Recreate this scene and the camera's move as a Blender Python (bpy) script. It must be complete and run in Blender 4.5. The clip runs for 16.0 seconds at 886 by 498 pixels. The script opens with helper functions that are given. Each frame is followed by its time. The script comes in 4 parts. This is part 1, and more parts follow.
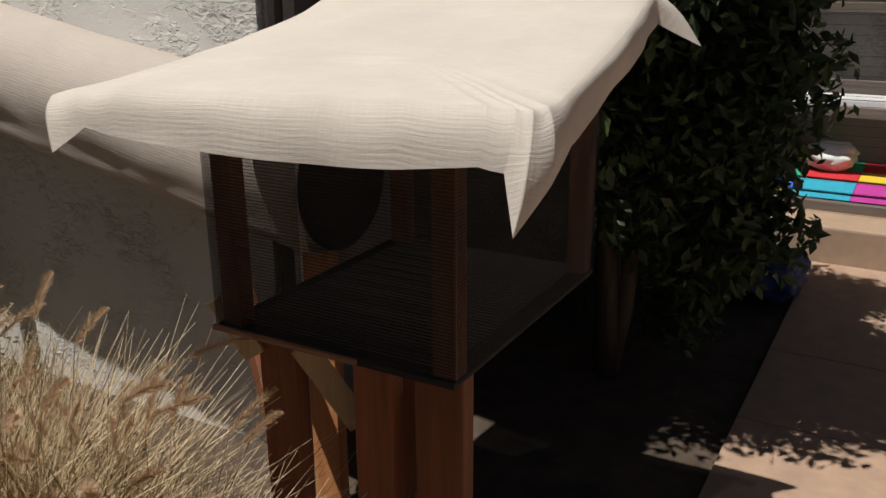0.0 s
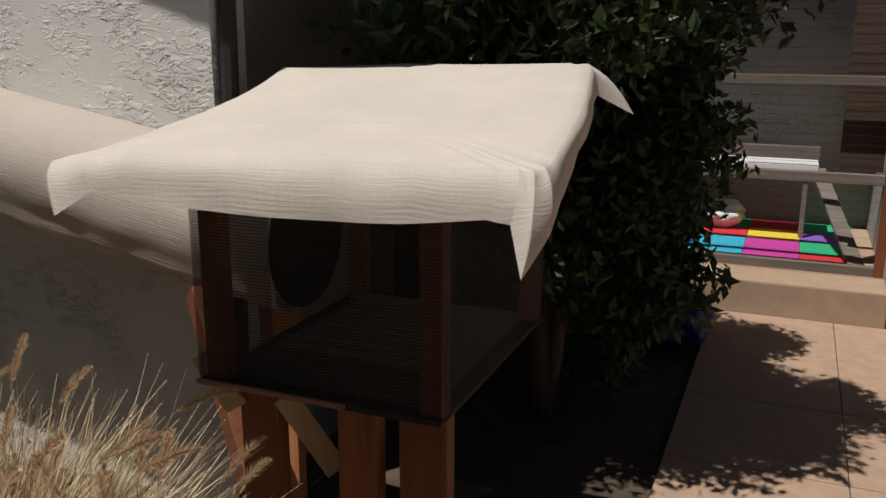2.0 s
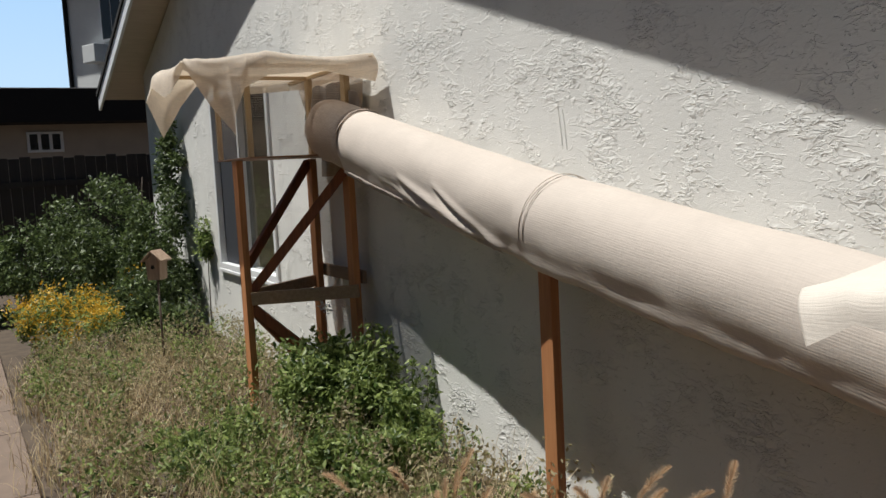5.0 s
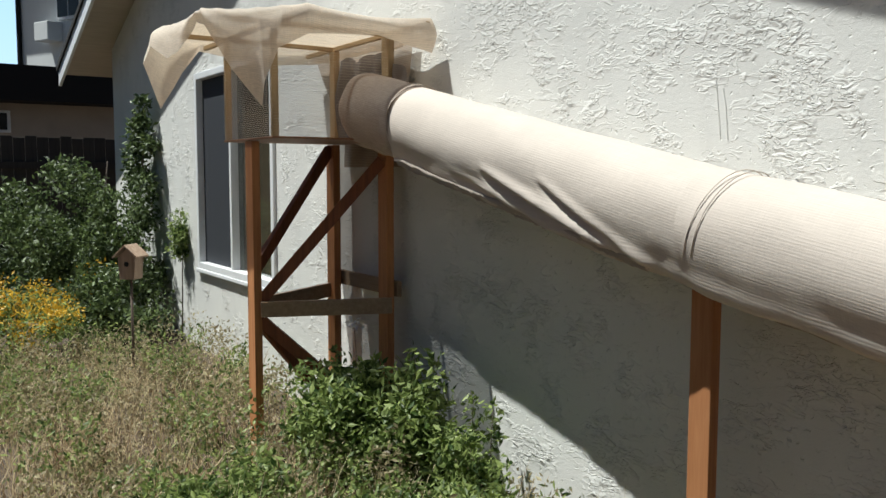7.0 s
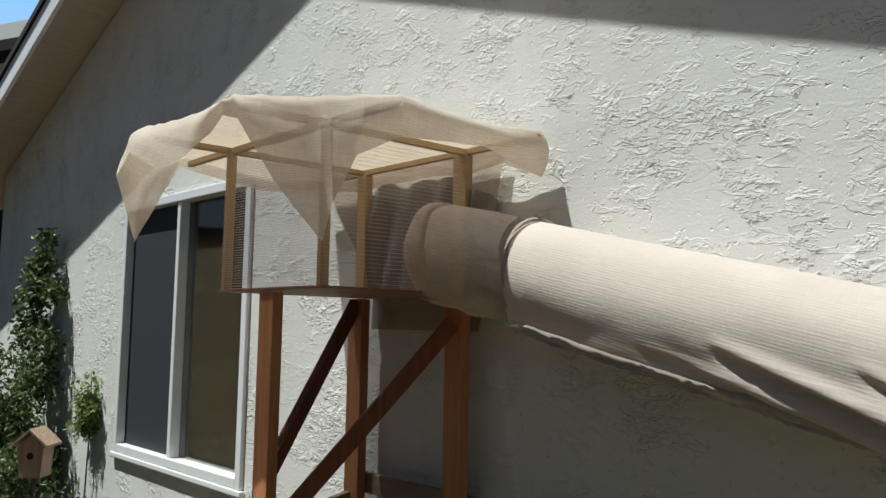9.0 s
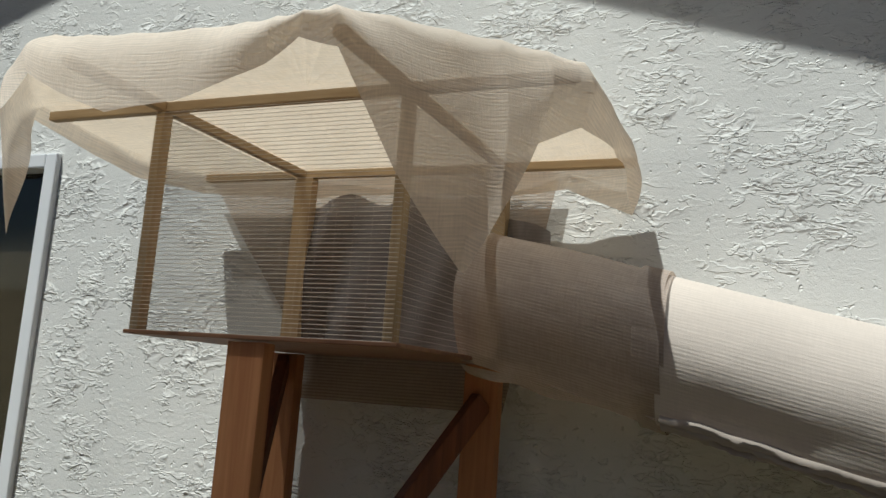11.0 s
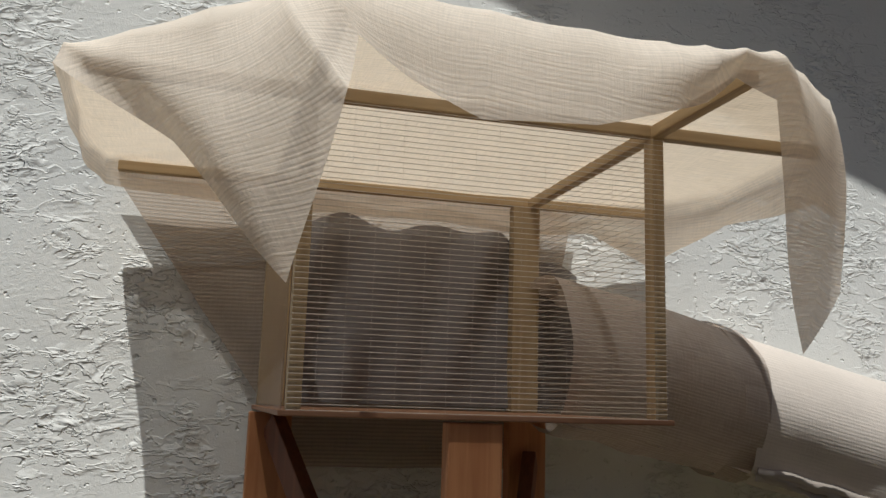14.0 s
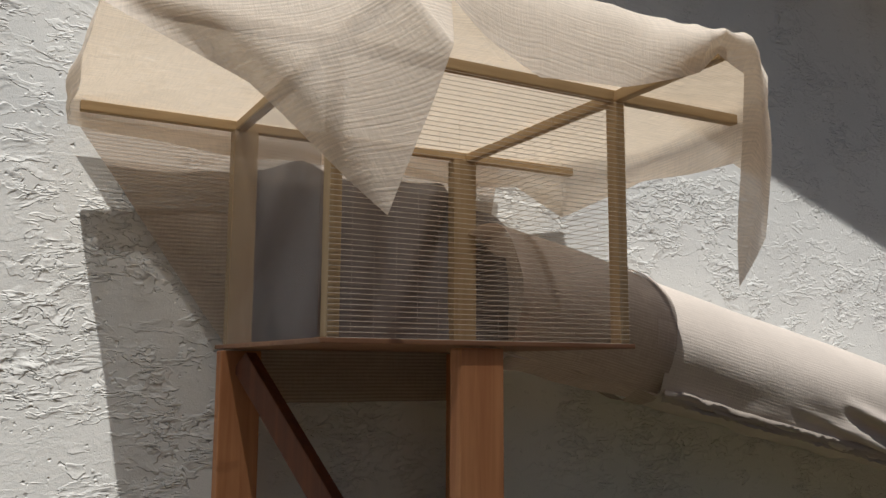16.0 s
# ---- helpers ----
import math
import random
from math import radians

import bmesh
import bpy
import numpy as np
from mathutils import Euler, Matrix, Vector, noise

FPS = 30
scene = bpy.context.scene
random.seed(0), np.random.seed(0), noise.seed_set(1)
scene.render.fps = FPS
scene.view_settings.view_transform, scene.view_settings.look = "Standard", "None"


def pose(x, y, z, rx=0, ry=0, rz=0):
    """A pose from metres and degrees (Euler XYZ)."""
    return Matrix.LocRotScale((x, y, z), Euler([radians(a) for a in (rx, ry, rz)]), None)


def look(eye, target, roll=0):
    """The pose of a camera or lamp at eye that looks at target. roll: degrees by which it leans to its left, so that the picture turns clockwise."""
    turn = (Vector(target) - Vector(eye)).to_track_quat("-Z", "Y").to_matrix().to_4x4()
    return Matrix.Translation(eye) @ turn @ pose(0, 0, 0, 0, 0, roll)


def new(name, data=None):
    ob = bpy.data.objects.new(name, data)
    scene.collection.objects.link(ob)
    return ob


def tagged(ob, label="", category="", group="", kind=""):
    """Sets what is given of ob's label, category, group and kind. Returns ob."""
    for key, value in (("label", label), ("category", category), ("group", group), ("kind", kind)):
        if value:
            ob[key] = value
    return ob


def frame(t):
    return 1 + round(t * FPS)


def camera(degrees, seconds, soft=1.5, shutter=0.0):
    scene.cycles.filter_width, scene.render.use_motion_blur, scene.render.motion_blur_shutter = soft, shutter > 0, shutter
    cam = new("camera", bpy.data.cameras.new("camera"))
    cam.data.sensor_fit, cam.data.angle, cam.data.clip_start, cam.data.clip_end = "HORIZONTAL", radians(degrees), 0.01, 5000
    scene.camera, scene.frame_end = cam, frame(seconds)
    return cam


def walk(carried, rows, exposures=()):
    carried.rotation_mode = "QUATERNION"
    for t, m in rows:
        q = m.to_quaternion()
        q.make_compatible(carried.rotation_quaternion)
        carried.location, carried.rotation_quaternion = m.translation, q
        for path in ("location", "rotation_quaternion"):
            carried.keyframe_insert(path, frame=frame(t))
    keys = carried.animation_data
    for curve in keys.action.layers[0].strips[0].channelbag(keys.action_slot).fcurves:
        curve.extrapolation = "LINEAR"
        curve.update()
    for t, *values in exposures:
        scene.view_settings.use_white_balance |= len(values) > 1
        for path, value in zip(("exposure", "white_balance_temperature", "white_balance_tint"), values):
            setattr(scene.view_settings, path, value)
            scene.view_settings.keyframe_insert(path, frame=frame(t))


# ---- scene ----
cam = camera(54.8, 16.0)
PATH = [
    (0, (5.524, -1.8, 1.406), (4.582, -0.149, 0.784), -0.4),
    (0.5, (5.485, -1.838, 1.413), (4.717, -0.073, 0.87), 0.3),
    (1, (5.458, -1.915, 1.415), (4.915, -0.059, 0.907), 1.2),
    (1.5, (5.454, -1.964, 1.421), (4.876, -0.109, 0.944), 0.8),
    (2, (5.444, -1.999, 1.424), (4.707, -0.202, 0.944), 0.2),
    (2.5, (5.442, -2.032, 1.42), (4.516, -0.323, 0.948), -0.3),
    (3, (5.436, -2.069, 1.426), (4.294, -0.48, 1.014), -1.7),
    (3.5, (5.431, -2.095, 1.434), (4.093, -0.649, 1.09), -2.9),
    (4, (5.396, -2.107, 1.434), (3.879, -0.834, 1.157), -2.9),
    (4.5, (5.334, -2.131, 1.454), (3.659, -1.061, 1.231), -3.5),
    (4.7, (5.283, -2.108, 1.45), (3.55, -1.128, 1.257), -3.3),
    (6.8, (4.238, -2.07, 1.396), (2.572, -0.977, 1.213), 1.1),
    (7, (4.189, -2.137, 1.383), (2.524, -1.042, 1.209), 0.1),
    (7.5, (3.774, -2.071, 1.415), (2.118, -0.953, 1.334), 0.3),
    (8, (3.417, -2.064, 1.393), (1.798, -0.891, 1.371), 3.0),
    (8.5, (3.084, -2.137, 1.446), (1.567, -0.834, 1.434), 0.6),
    (9, (2.755, -2.104, 1.43), (1.269, -0.778, 1.614), 1.1),
    (9.2, (2.592, -2.083, 1.446), (1.13, -0.736, 1.668), 1.3),
    (11.3, (1.141, -2.114, 1.486), (0.456, -0.262, 1.801), 3.2),
    (11.5, (1.032, -2.125, 1.509), (0.389, -0.257, 1.819), 2.3),
    (12, (0.774, -2.133, 1.516), (0.331, -0.232, 1.955), 2.8),
    (12.5, (0.56, -2.09, 1.51), (0.397, -0.152, 1.978), 3.2),
    (13, (0.268, -2.065, 1.527), (0.381, -0.115, 1.958), -0.1),
    (13.5, (0.056, -1.999, 1.521), (0.353, -0.07, 1.959), 0.0),
    (14, (-0.121, -1.961, 1.567), (0.4, -0.062, 1.921), 1.8),
    (14.5, (-0.272, -1.927, 1.534), (0.48, -0.104, 1.868), -0.6),
    (15, (-0.424, -1.929, 1.534), (0.486, -0.18, 1.875), -0.4),
    (15.5, (-0.48, -1.94, 1.528), (0.455, -0.217, 1.922), 0.1),
    (16, (-0.491, -1.959, 1.504), (0.463, -0.223, 1.778), 0.3),
]
walk(cam, [(t, look(eye, target, roll)) for t, eye, target, roll in PATH],
     [(0, -0.2, 6500, 12), (1, -0.38, 6500, 12), (3.0, -0.35, 6500, 12), (3.5, -0.35, 6500, 12), (4.0, -0.28, 6500, 13), (4.5, 0.16, 6300, 9), (4.8, 0.25, 6250, 9), (7, 0.56, 6000, 4), (7.8, 0.38, 6000, 4), (9, 0.3, 6000, 4), (11.3, 0.2, 5900, 3), (11.8, 0.08, 5880, 3), (12.5, -0.1, 5850, 3), (13.1, -0.1, 5850, 3), (13.5, 0.1, 5850, 3), (14.0, 0.15, 6000, 7), (14.7, 0.26, 6150, 10), (15.5, 0.3, 6150, 10), (16, 0.22, 6150, 10)])

# ---- light: high sun from the front left, open sky ----
SUN_WAY = Vector((0.65, 1.0, -2.93)).normalized()
world = bpy.data.worlds.new("sky")
scene.world = world
world.use_nodes = True
wn = world.node_tree
sky = wn.nodes.new("ShaderNodeTexSky")
sky.sky_type, sky.sun_disc = "NISHITA", False
sky.sun_elevation = math.asin(-SUN_WAY.z)
sky.sun_rotation = math.atan2(-SUN_WAY.x, -SUN_WAY.y)
wn.nodes["Background"].inputs[1].default_value = 0.0235
wn.links.new(sky.outputs[0], wn.nodes["Background"].inputs[0])
sun = new("sun", bpy.data.lights.new("sun", "SUN"))
sun.data.energy, sun.data.angle, sun.data.color = 5.0, radians(0.55), (1.0, 0.95, 0.87)
sun.matrix_world = look((0, 0, 12), Vector((0, 0, 12)) + SUN_WAY)


# ---- materials ----
def nodes_of(name, rough=0.8, metal=0.0):
    m = bpy.data.materials.new(name)
    m.use_nodes = True
    nt = m.node_tree
    b = nt.nodes["Principled BSDF"]
    b.inputs["Roughness"].default_value, b.inputs["Metallic"].default_value = rough, metal
    return m, nt, b


def tex(nt, kind, scale=1.0, detail=4.0, rough=0.55, stretch=(1, 1, 1), warp=None, coords="Object"):
    """A texture node at real-world scale."""
    co = nt.nodes.new("ShaderNodeTexCoord")
    mp = nt.nodes.new("ShaderNodeMapping")
    mp.inputs["Scale"].default_value = stretch
    nt.links.new(co.outputs[coords], mp.inputs[0])
    n = nt.nodes.new(kind)
    n.inputs["Scale"].default_value = scale
    if kind == "ShaderNodeTexNoise":
        n.inputs["Detail"].default_value, n.inputs["Roughness"].default_value = detail, rough
        if warp:
            n.inputs["Distortion"].default_value = warp
    nt.links.new(mp.outputs[0], n.inputs["Vector"])
    return n


def ramp(nt, src, stops):
    r = nt.nodes.new("ShaderNodeValToRGB")
    e = r.color_ramp.elements
    while len(e) < len(stops):
        e.new(0.5)
    for k, (p, c) in zip(e, stops):
        k.position, k.color = p, (*c, 1) if len(c) == 3 else c
    nt.links.new(src, r.inputs[0])
    return r.outputs[0]


def mixc(nt, a, b, fac, mode="MIX"):
    m = nt.nodes.new("ShaderNodeMix")
    m.data_type, m.blend_type = "RGBA", mode
    for sock, v in ((m.inputs[0], fac), (m.inputs[6], a), (m.inputs[7], b)):
        if hasattr(v, "is_linked"):
            nt.links.new(v, sock)
        else:
            sock.default_value = v if isinstance(v, float) else (*v, 1)
    return m.outputs[2]


def math_node(nt, op, a, b=0.0, c=0.0):
    m = nt.nodes.new("ShaderNodeMath")
    m.operation = op
    for sock, v in zip(m.inputs, (a, b, c)):
        if hasattr(v, "is_linked"):
            nt.links.new(v, sock)
        else:
            sock.default_value = v
    return m.outputs[0]


def bump(nt, b, height, strength=0.5, dist=0.01):
    n = nt.nodes.new("ShaderNodeBump")
    n.inputs["Strength"].default_value, n.inputs["Distance"].default_value = strength, dist
    nt.links.new(height, n.inputs["Height"])
    nt.links.new(n.outputs[0], b.inputs["Normal"])


def mat_stucco(name, tint=(0.735, 0.73, 0.695)):
    m, nt, b = nodes_of(name, 0.9)
    big = tex(nt, "ShaderNodeTexNoise", 1.7, 3, 0.5)
    fine = tex(nt, "ShaderNodeTexNoise", 260, 3, 0.6)
    # skip-trowel smears: crooked lumps with sharp lower lips, gathered in patches, pits between
    lump = tex(nt, "ShaderNodeTexNoise", 30, 4, 0.62, (0.62, 1, 1.3), 0.5)
    ridge = tex(nt, "ShaderNodeTexNoise", 17, 3, 0.6, (0.6, 1, 1.35), 0.4)
    patch = tex(nt, "ShaderNodeTexNoise", 4.2, 4, 0.6)
    pits = tex(nt, "ShaderNodeTexNoise", 44, 2, 0.5)
    crest = ramp(nt, ridge.outputs[0], [(0.0, (0, 0, 0)), (0.51, (0, 0, 0)), (0.535, (1, 1, 1)), (0.66, (0.25, 0.25, 0.25))])
    wave = ramp(nt, lump.outputs[0], [(0.49, (0, 0, 0)), (0.525, (0.8, 0.8, 0.8)), (0.66, (1, 1, 1))])
    where = ramp(nt, patch.outputs[0], [(0.51, (0, 0, 0)), (0.61, (1, 1, 1))])
    some = ramp(nt, patch.outputs[0], [(0.44, (0.05, 0.05, 0.05)), (0.59, (1, 1, 1))])
    hole = ramp(nt, pits.outputs[0], [(0.28, (1, 1, 1)), (0.36, (0, 0, 0))])
    grit = tex(nt, "ShaderNodeTexNoise", 90, 4, 0.65)
    h = math_node(nt, "MULTIPLY", math_node(nt, "MULTIPLY", wave, where), 0.48)
    h = math_node(nt, "ADD", h, math_node(nt, "MULTIPLY", math_node(nt, "MULTIPLY", crest, some), 0.36))
    h = math_node(nt, "SUBTRACT", h, math_node(nt, "MULTIPLY", hole, 0.22))
    h = math_node(nt, "ADD", h, math_node(nt, "MULTIPLY", fine.outputs[0], 0.05))
    h = math_node(nt, "ADD", h, math_node(nt, "MULTIPLY", grit.outputs[0], 0.09))
    h = math_node(nt, "ADD", h, math_node(nt, "MULTIPLY", big.outputs[0], 0.5))
    bump(nt, b, h, 0.95, 0.0115)
    col = ramp(nt, big.outputs[0], [(0.3, tuple(c * 0.9 for c in tint)), (0.7, tint)])
    stain = tex(nt, "ShaderNodeTexNoise", 5, 6, 0.65, (1.6, 1, 0.3))
    spots = ramp(nt, stain.outputs[0], [(0.55, (0, 0, 0)), (0.8, (0.35, 0.35, 0.35))])
    nt.links.new(mixc(nt, col, tuple(c * 0.72 for c in tint), spots), b.inputs["Base Color"])
    return m


def mat_wood(name, light, dark, axis=2, rough=0.65, grain=55):
    m, nt, b = nodes_of(name, rough)
    st = [1.0, 1.0, 1.0]
    st[axis] = 0.05
    g = tex(nt, "ShaderNodeTexNoise", grain, 6, 0.6, st, 0.6)
    big = tex(nt, "ShaderNodeTexNoise", 3.5, 3)
    c = ramp(nt, g.outputs[0], [(0.3, dark), (0.72, light)])
    info = nt.nodes.new("ShaderNodeObjectInfo")
    c2 = mixc(nt, c, tuple(x * 0.62 for x in dark), math_node(nt, "MULTIPLY", big.outputs[0], 0.4))
    v = math_node(nt, "MULTIPLY_ADD", info.outputs["Random"], 0.35, 0.82)
    hsv = nt.nodes.new("ShaderNodeHueSaturation")
    nt.links.new(v, hsv.inputs["Value"])
    nt.links.new(c2, hsv.inputs["Color"])
    nt.links.new(hsv.outputs[0], b.inputs["Base Color"])
    bump(nt, b, g.outputs[0], 0.35, 0.002)
    return m


def mat_plain(name, col, rough=0.6, metal=0.0, vary=0.18, scale=20, bumpy=0.1):
    m, nt, b = nodes_of(name, rough, metal)
    n = tex(nt, "ShaderNodeTexNoise", scale, 5, 0.6)
    nt.links.new(ramp(nt, n.outputs[0], [(0.25, tuple(c * (1 - vary) for c in col)), (0.75, tuple(min(1, c * (1 + vary)) for c in col))]), b.inputs["Base Color"])
    bump(nt, b, n.outputs[0], bumpy, 0.004)
    return m


def mat_cloth(name, col, open_share=0.2, through_share=0.4, pitch=0.005, rib=0.0105, ribbed=0.10):
    """Knitted shade cloth: threads that let some light through, with gaps between them."""
    m, nt, b = nodes_of(name, 0.85)
    big = tex(nt, "ShaderNodeTexNoise", 5, 4, 0.55)
    rows_n = tex(nt, "ShaderNodeTexNoise", 1.0, 3, 0.6, (14, 1 / pitch, 1), coords="UV")
    cols_n = tex(nt, "ShaderNodeTexNoise", 1.0, 3, 0.6, (1.2 / pitch, 20, 1), coords="UV")
    weave = math_node(nt, "MULTIPLY_ADD", cols_n.outputs[0], 0.4, math_node(nt, "MULTIPLY", rows_n.outputs[0], 0.6))
    co = nt.nodes.new("ShaderNodeTexCoord")
    sep = nt.nodes.new("ShaderNodeSeparateXYZ")
    nt.links.new(co.outputs["UV"], sep.inputs[0])
    drift = math_node(nt, "MULTIPLY_ADD", big.outputs[0], 1.0, math_node(nt, "MULTIPLY", sep.outputs[1], 2 * math.pi / rib))
    rows_s = math_node(nt, "MULTIPLY_ADD", math_node(nt, "SINE", drift), ribbed, weave)
    knit = ramp(nt, rows_s, [(0.34, (0, 0, 0)), (0.66, (1, 1, 1))])
    c = ramp(nt, big.outputs[0], [(0.3, tuple(x * 0.88 for x in col)), (0.7, col)])
    c = mixc(nt, c, tuple(x * 0.78 for x in col), math_node(nt, "MULTIPLY", knit, 0.55))
    nt.links.new(c, b.inputs["Base Color"])
    bump(nt, b, math_node(nt, "ADD", knit, math_node(nt, "MULTIPLY", tex(nt, "ShaderNodeTexNoise", 9, 4, 0.6).outputs[0], 4.0)), 0.3, 0.0016)
    tr = nt.nodes.new("ShaderNodeBsdfTranslucent")
    nt.links.new(mixc(nt, c, (1.0, 0.92, 0.80), 1.0, "MULTIPLY"), tr.inputs[0])
    gap = nt.nodes.new("ShaderNodeBsdfTransparent")
    m1, m2 = nt.nodes.new("ShaderNodeMixShader"), nt.nodes.new("ShaderNodeMixShader")
    m1.inputs[0].default_value = through_share
    nt.links.new(b.outputs[0], m1.inputs[1])
    nt.links.new(tr.outputs[0], m1.inputs[2])
    fac = math_node(nt, "MULTIPLY_ADD", knit, open_share * 1.2, open_share * 0.4)
    nt.links.new(fac, m2.inputs[0])
    nt.links.new(m1.outputs[0], m2.inputs[1])
    nt.links.new(gap.outputs[0], m2.inputs[2])
    nt.links.new(m2.outputs[0], nt.nodes["Material Output"].inputs[0])
    return m


def mat_leaf(name, a, b_, through_share=0.35, rough=0.5):
    m, nt, b = nodes_of(name, rough)
    geo = nt.nodes.new("ShaderNodeNewGeometry")
    c = ramp(nt, geo.outputs["Random Per Island"], [(0.0, a), (1.0, b_)])
    nt.links.new(c, b.inputs["Base Color"])
    tr = nt.nodes.new("ShaderNodeBsdfTranslucent")
    nt.links.new(c, tr.inputs[0])
    mx = nt.nodes.new("ShaderNodeMixShader")
    mx.inputs[0].default_value = through_share
    nt.links.new(b.outputs[0], mx.inputs[1])
    nt.links.new(tr.outputs[0], mx.inputs[2])
    nt.links.new(mx.outputs[0], nt.nodes["Material Output"].inputs[0])
    return m


def mat_glass(name, tint=(0.02, 0.025, 0.03)):
    m, nt, b = nodes_of(name, 0.04)
    b.inputs["Base Color"].default_value = (*tint, 1)
    b.inputs["Transmission Weight"].default_value = 0.5
    b.inputs["IOR"].default_value = 1.5
    return m


STUCCO = mat_stucco("stucco")
# darker copy of the gable stucco: the return wall's shade is in the tint
STUCCO_SHADE = mat_stucco("stucco darkened for shade", (0.22, 0.215, 0.21))
# same stucco with a dimmed tint that stands in for patio shade
STUCCO_DIM = mat_stucco("stucco dimmed for shade", (0.42, 0.40, 0.37))
REDWOOD = mat_wood("stained redwood", (0.62, 0.295, 0.125), (0.42, 0.165, 0.062))
REDWOOD_DEEP = mat_wood("deep red stained wood", (0.29, 0.095, 0.034), (0.155, 0.048, 0.019))
REDWOOD_X = mat_wood("stained redwood rail", (0.36, 0.19, 0.10), (0.20, 0.09, 0.045), 0)
# redwood toned down: shade below the lower cage's cloth is in the colour
REDWOOD_SHADED = mat_wood("redwood darkened for shade", (0.32, 0.13, 0.06), (0.16, 0.06, 0.03))
GREYPINE = mat_wood("weathered tan wood", (0.46, 0.33, 0.22), (0.28, 0.185, 0.115), 0)
DARKWOOD = mat_wood("weathered dark wood", (0.12, 0.075, 0.05), (0.05, 0.032, 0.024), 0)
PINE = mat_wood("raw pine", (0.54, 0.41, 0.24), (0.37, 0.255, 0.13))
PINE_X = mat_wood("raw pine rail", (0.54, 0.41, 0.24), (0.37, 0.255, 0.13), 0)
PINE_Y = mat_wood("raw pine side rail", (0.54, 0.41, 0.24), (0.37, 0.255, 0.13), 1)
CLOTH = mat_cloth("beige shade cloth", (0.92, 0.825, 0.71), 0.19, 0.36, 0.0035, 0.0062, 0.05)
CLOTH_BOX = mat_cloth("cream shade cloth", (0.77, 0.71, 0.63), 0.02, 0.12, 0.0042, 0.0065, 0.03)
CLOTH_TUBE = mat_cloth("tunnel cloth", (0.62, 0.55, 0.485), 0.01, 0.08, 0.006, 0.008, 0.055)
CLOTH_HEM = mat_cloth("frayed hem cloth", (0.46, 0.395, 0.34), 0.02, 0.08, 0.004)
CLOTH_BACK = mat_cloth("hung beige cloth", (0.52, 0.43, 0.35), 0.22, 0.4, 0.004, 0.0085, 0.16)
CLOTH_INNER = mat_cloth("grey mesh cloth with cover shadow", (0.25, 0.225, 0.22), 0.12, 0.3, 0.004, 0.0085, 0.1)
CLOTH_DARK = mat_cloth("taupe mesh cloth", (0.52, 0.44, 0.38), 0.18, 0.34, 0.005, 0.0075, 0.08)
WIRE = mat_plain("pale coated wire", (0.58, 0.52, 0.45), 0.45, 0.15, 0.15, 40)
WIREDARK = mat_plain("dark steel rack wire", (0.10, 0.095, 0.09), 0.45, 0.3, 0.15, 40)
FILM = mat_plain("clear grey plastic sheet", (0.20, 0.22, 0.25), 0.08, 0, 0.06, 3, 0.02)
FILM.node_tree.nodes["Principled BSDF"].inputs["Alpha"].default_value = 0.2
SCREENING = mat_plain("black insect screening", (0.02, 0.019, 0.018), 0.8, 0, 0.15, 60, 0.05)
SCREENING.node_tree.nodes["Principled BSDF"].inputs["Alpha"].default_value = 0.22
BLACKMESH = mat_plain("black plastic mesh", (0.014, 0.013, 0.013), 0.85, 0, 0.2, 60)
VINYL = mat_plain("white vinyl", (0.78, 0.79, 0.80), 0.35, 0, 0.04, 6, 0.03)
GLASS = mat_glass("window glass")
GLASS_BLIND = mat_glass("tinted glass over the blind", (0.34, 0.35, 0.32))
GLASS_BLIND.node_tree.nodes["Principled BSDF"].inputs["Transmission Weight"].default_value = 1.0
SCREEN = mat_plain("insect screen", (0.026, 0.029, 0.037), 0.75, 0, 0.1, 200, 0.1)
SOFFIT = mat_wood("painted soffit", (0.56, 0.48, 0.40), (0.42, 0.35, 0.28), 1)
SHINGLE = mat_plain("roof shingle", (0.014, 0.013, 0.013), 1.0, 0, 0.35, 60, 0.5)
SOIL = mat_plain("dark garden soil", (0.075, 0.055, 0.038), 0.95, 0, 0.4, 9, 0.8)
PAVER = mat_plain("pinkish concrete paver", (0.40, 0.275, 0.195), 0.85, 0, 0.16, 11, 0.3)
FENCEWOOD = mat_wood("dark fence wood", (0.06, 0.048, 0.04), (0.03, 0.024, 0.02))


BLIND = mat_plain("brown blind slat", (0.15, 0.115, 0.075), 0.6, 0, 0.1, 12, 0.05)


# ---- building helpers ----
def mesh_of(name, bm):
    me = bpy.data.meshes.new(name)
    bm.normal_update()
    bm.to_mesh(me)
    bm.free()
    return me


def part(name, bm, material, parent=None, label="", smooth=False):
    me = bm if isinstance(bm, bpy.types.Mesh) else mesh_of(name, bm)
    if not me.materials:
        me.materials.append(material)
    if smooth:
        me.polygons.foreach_set("use_smooth", [True] * len(me.polygons))
    ob = new(name, me)
    if parent:
        ob.parent = parent
    return tagged(ob, label)


def thing(name, label, category, group="", kind=""):
    return tagged(new(name), label, category, group, kind)


def box(lo, hi, bevel=0.0, bm=None):
    bm = bm or bmesh.new()
    c = [(a + b) / 2 for a, b in zip(lo, hi)]
    s = [b - a for a, b in zip(lo, hi)]
    r = bmesh.ops.create_cube(bm, size=1, matrix=Matrix.Translation(c) @ Matrix.Diagonal((*s, 1)))
    if bevel:
        ed = {e for v in r["verts"] for e in v.link_edges}
        bmesh.ops.bevel(bm, geom=list(ed), offset=bevel, segments=2, affect="EDGES", profile=0.6)
    return bm


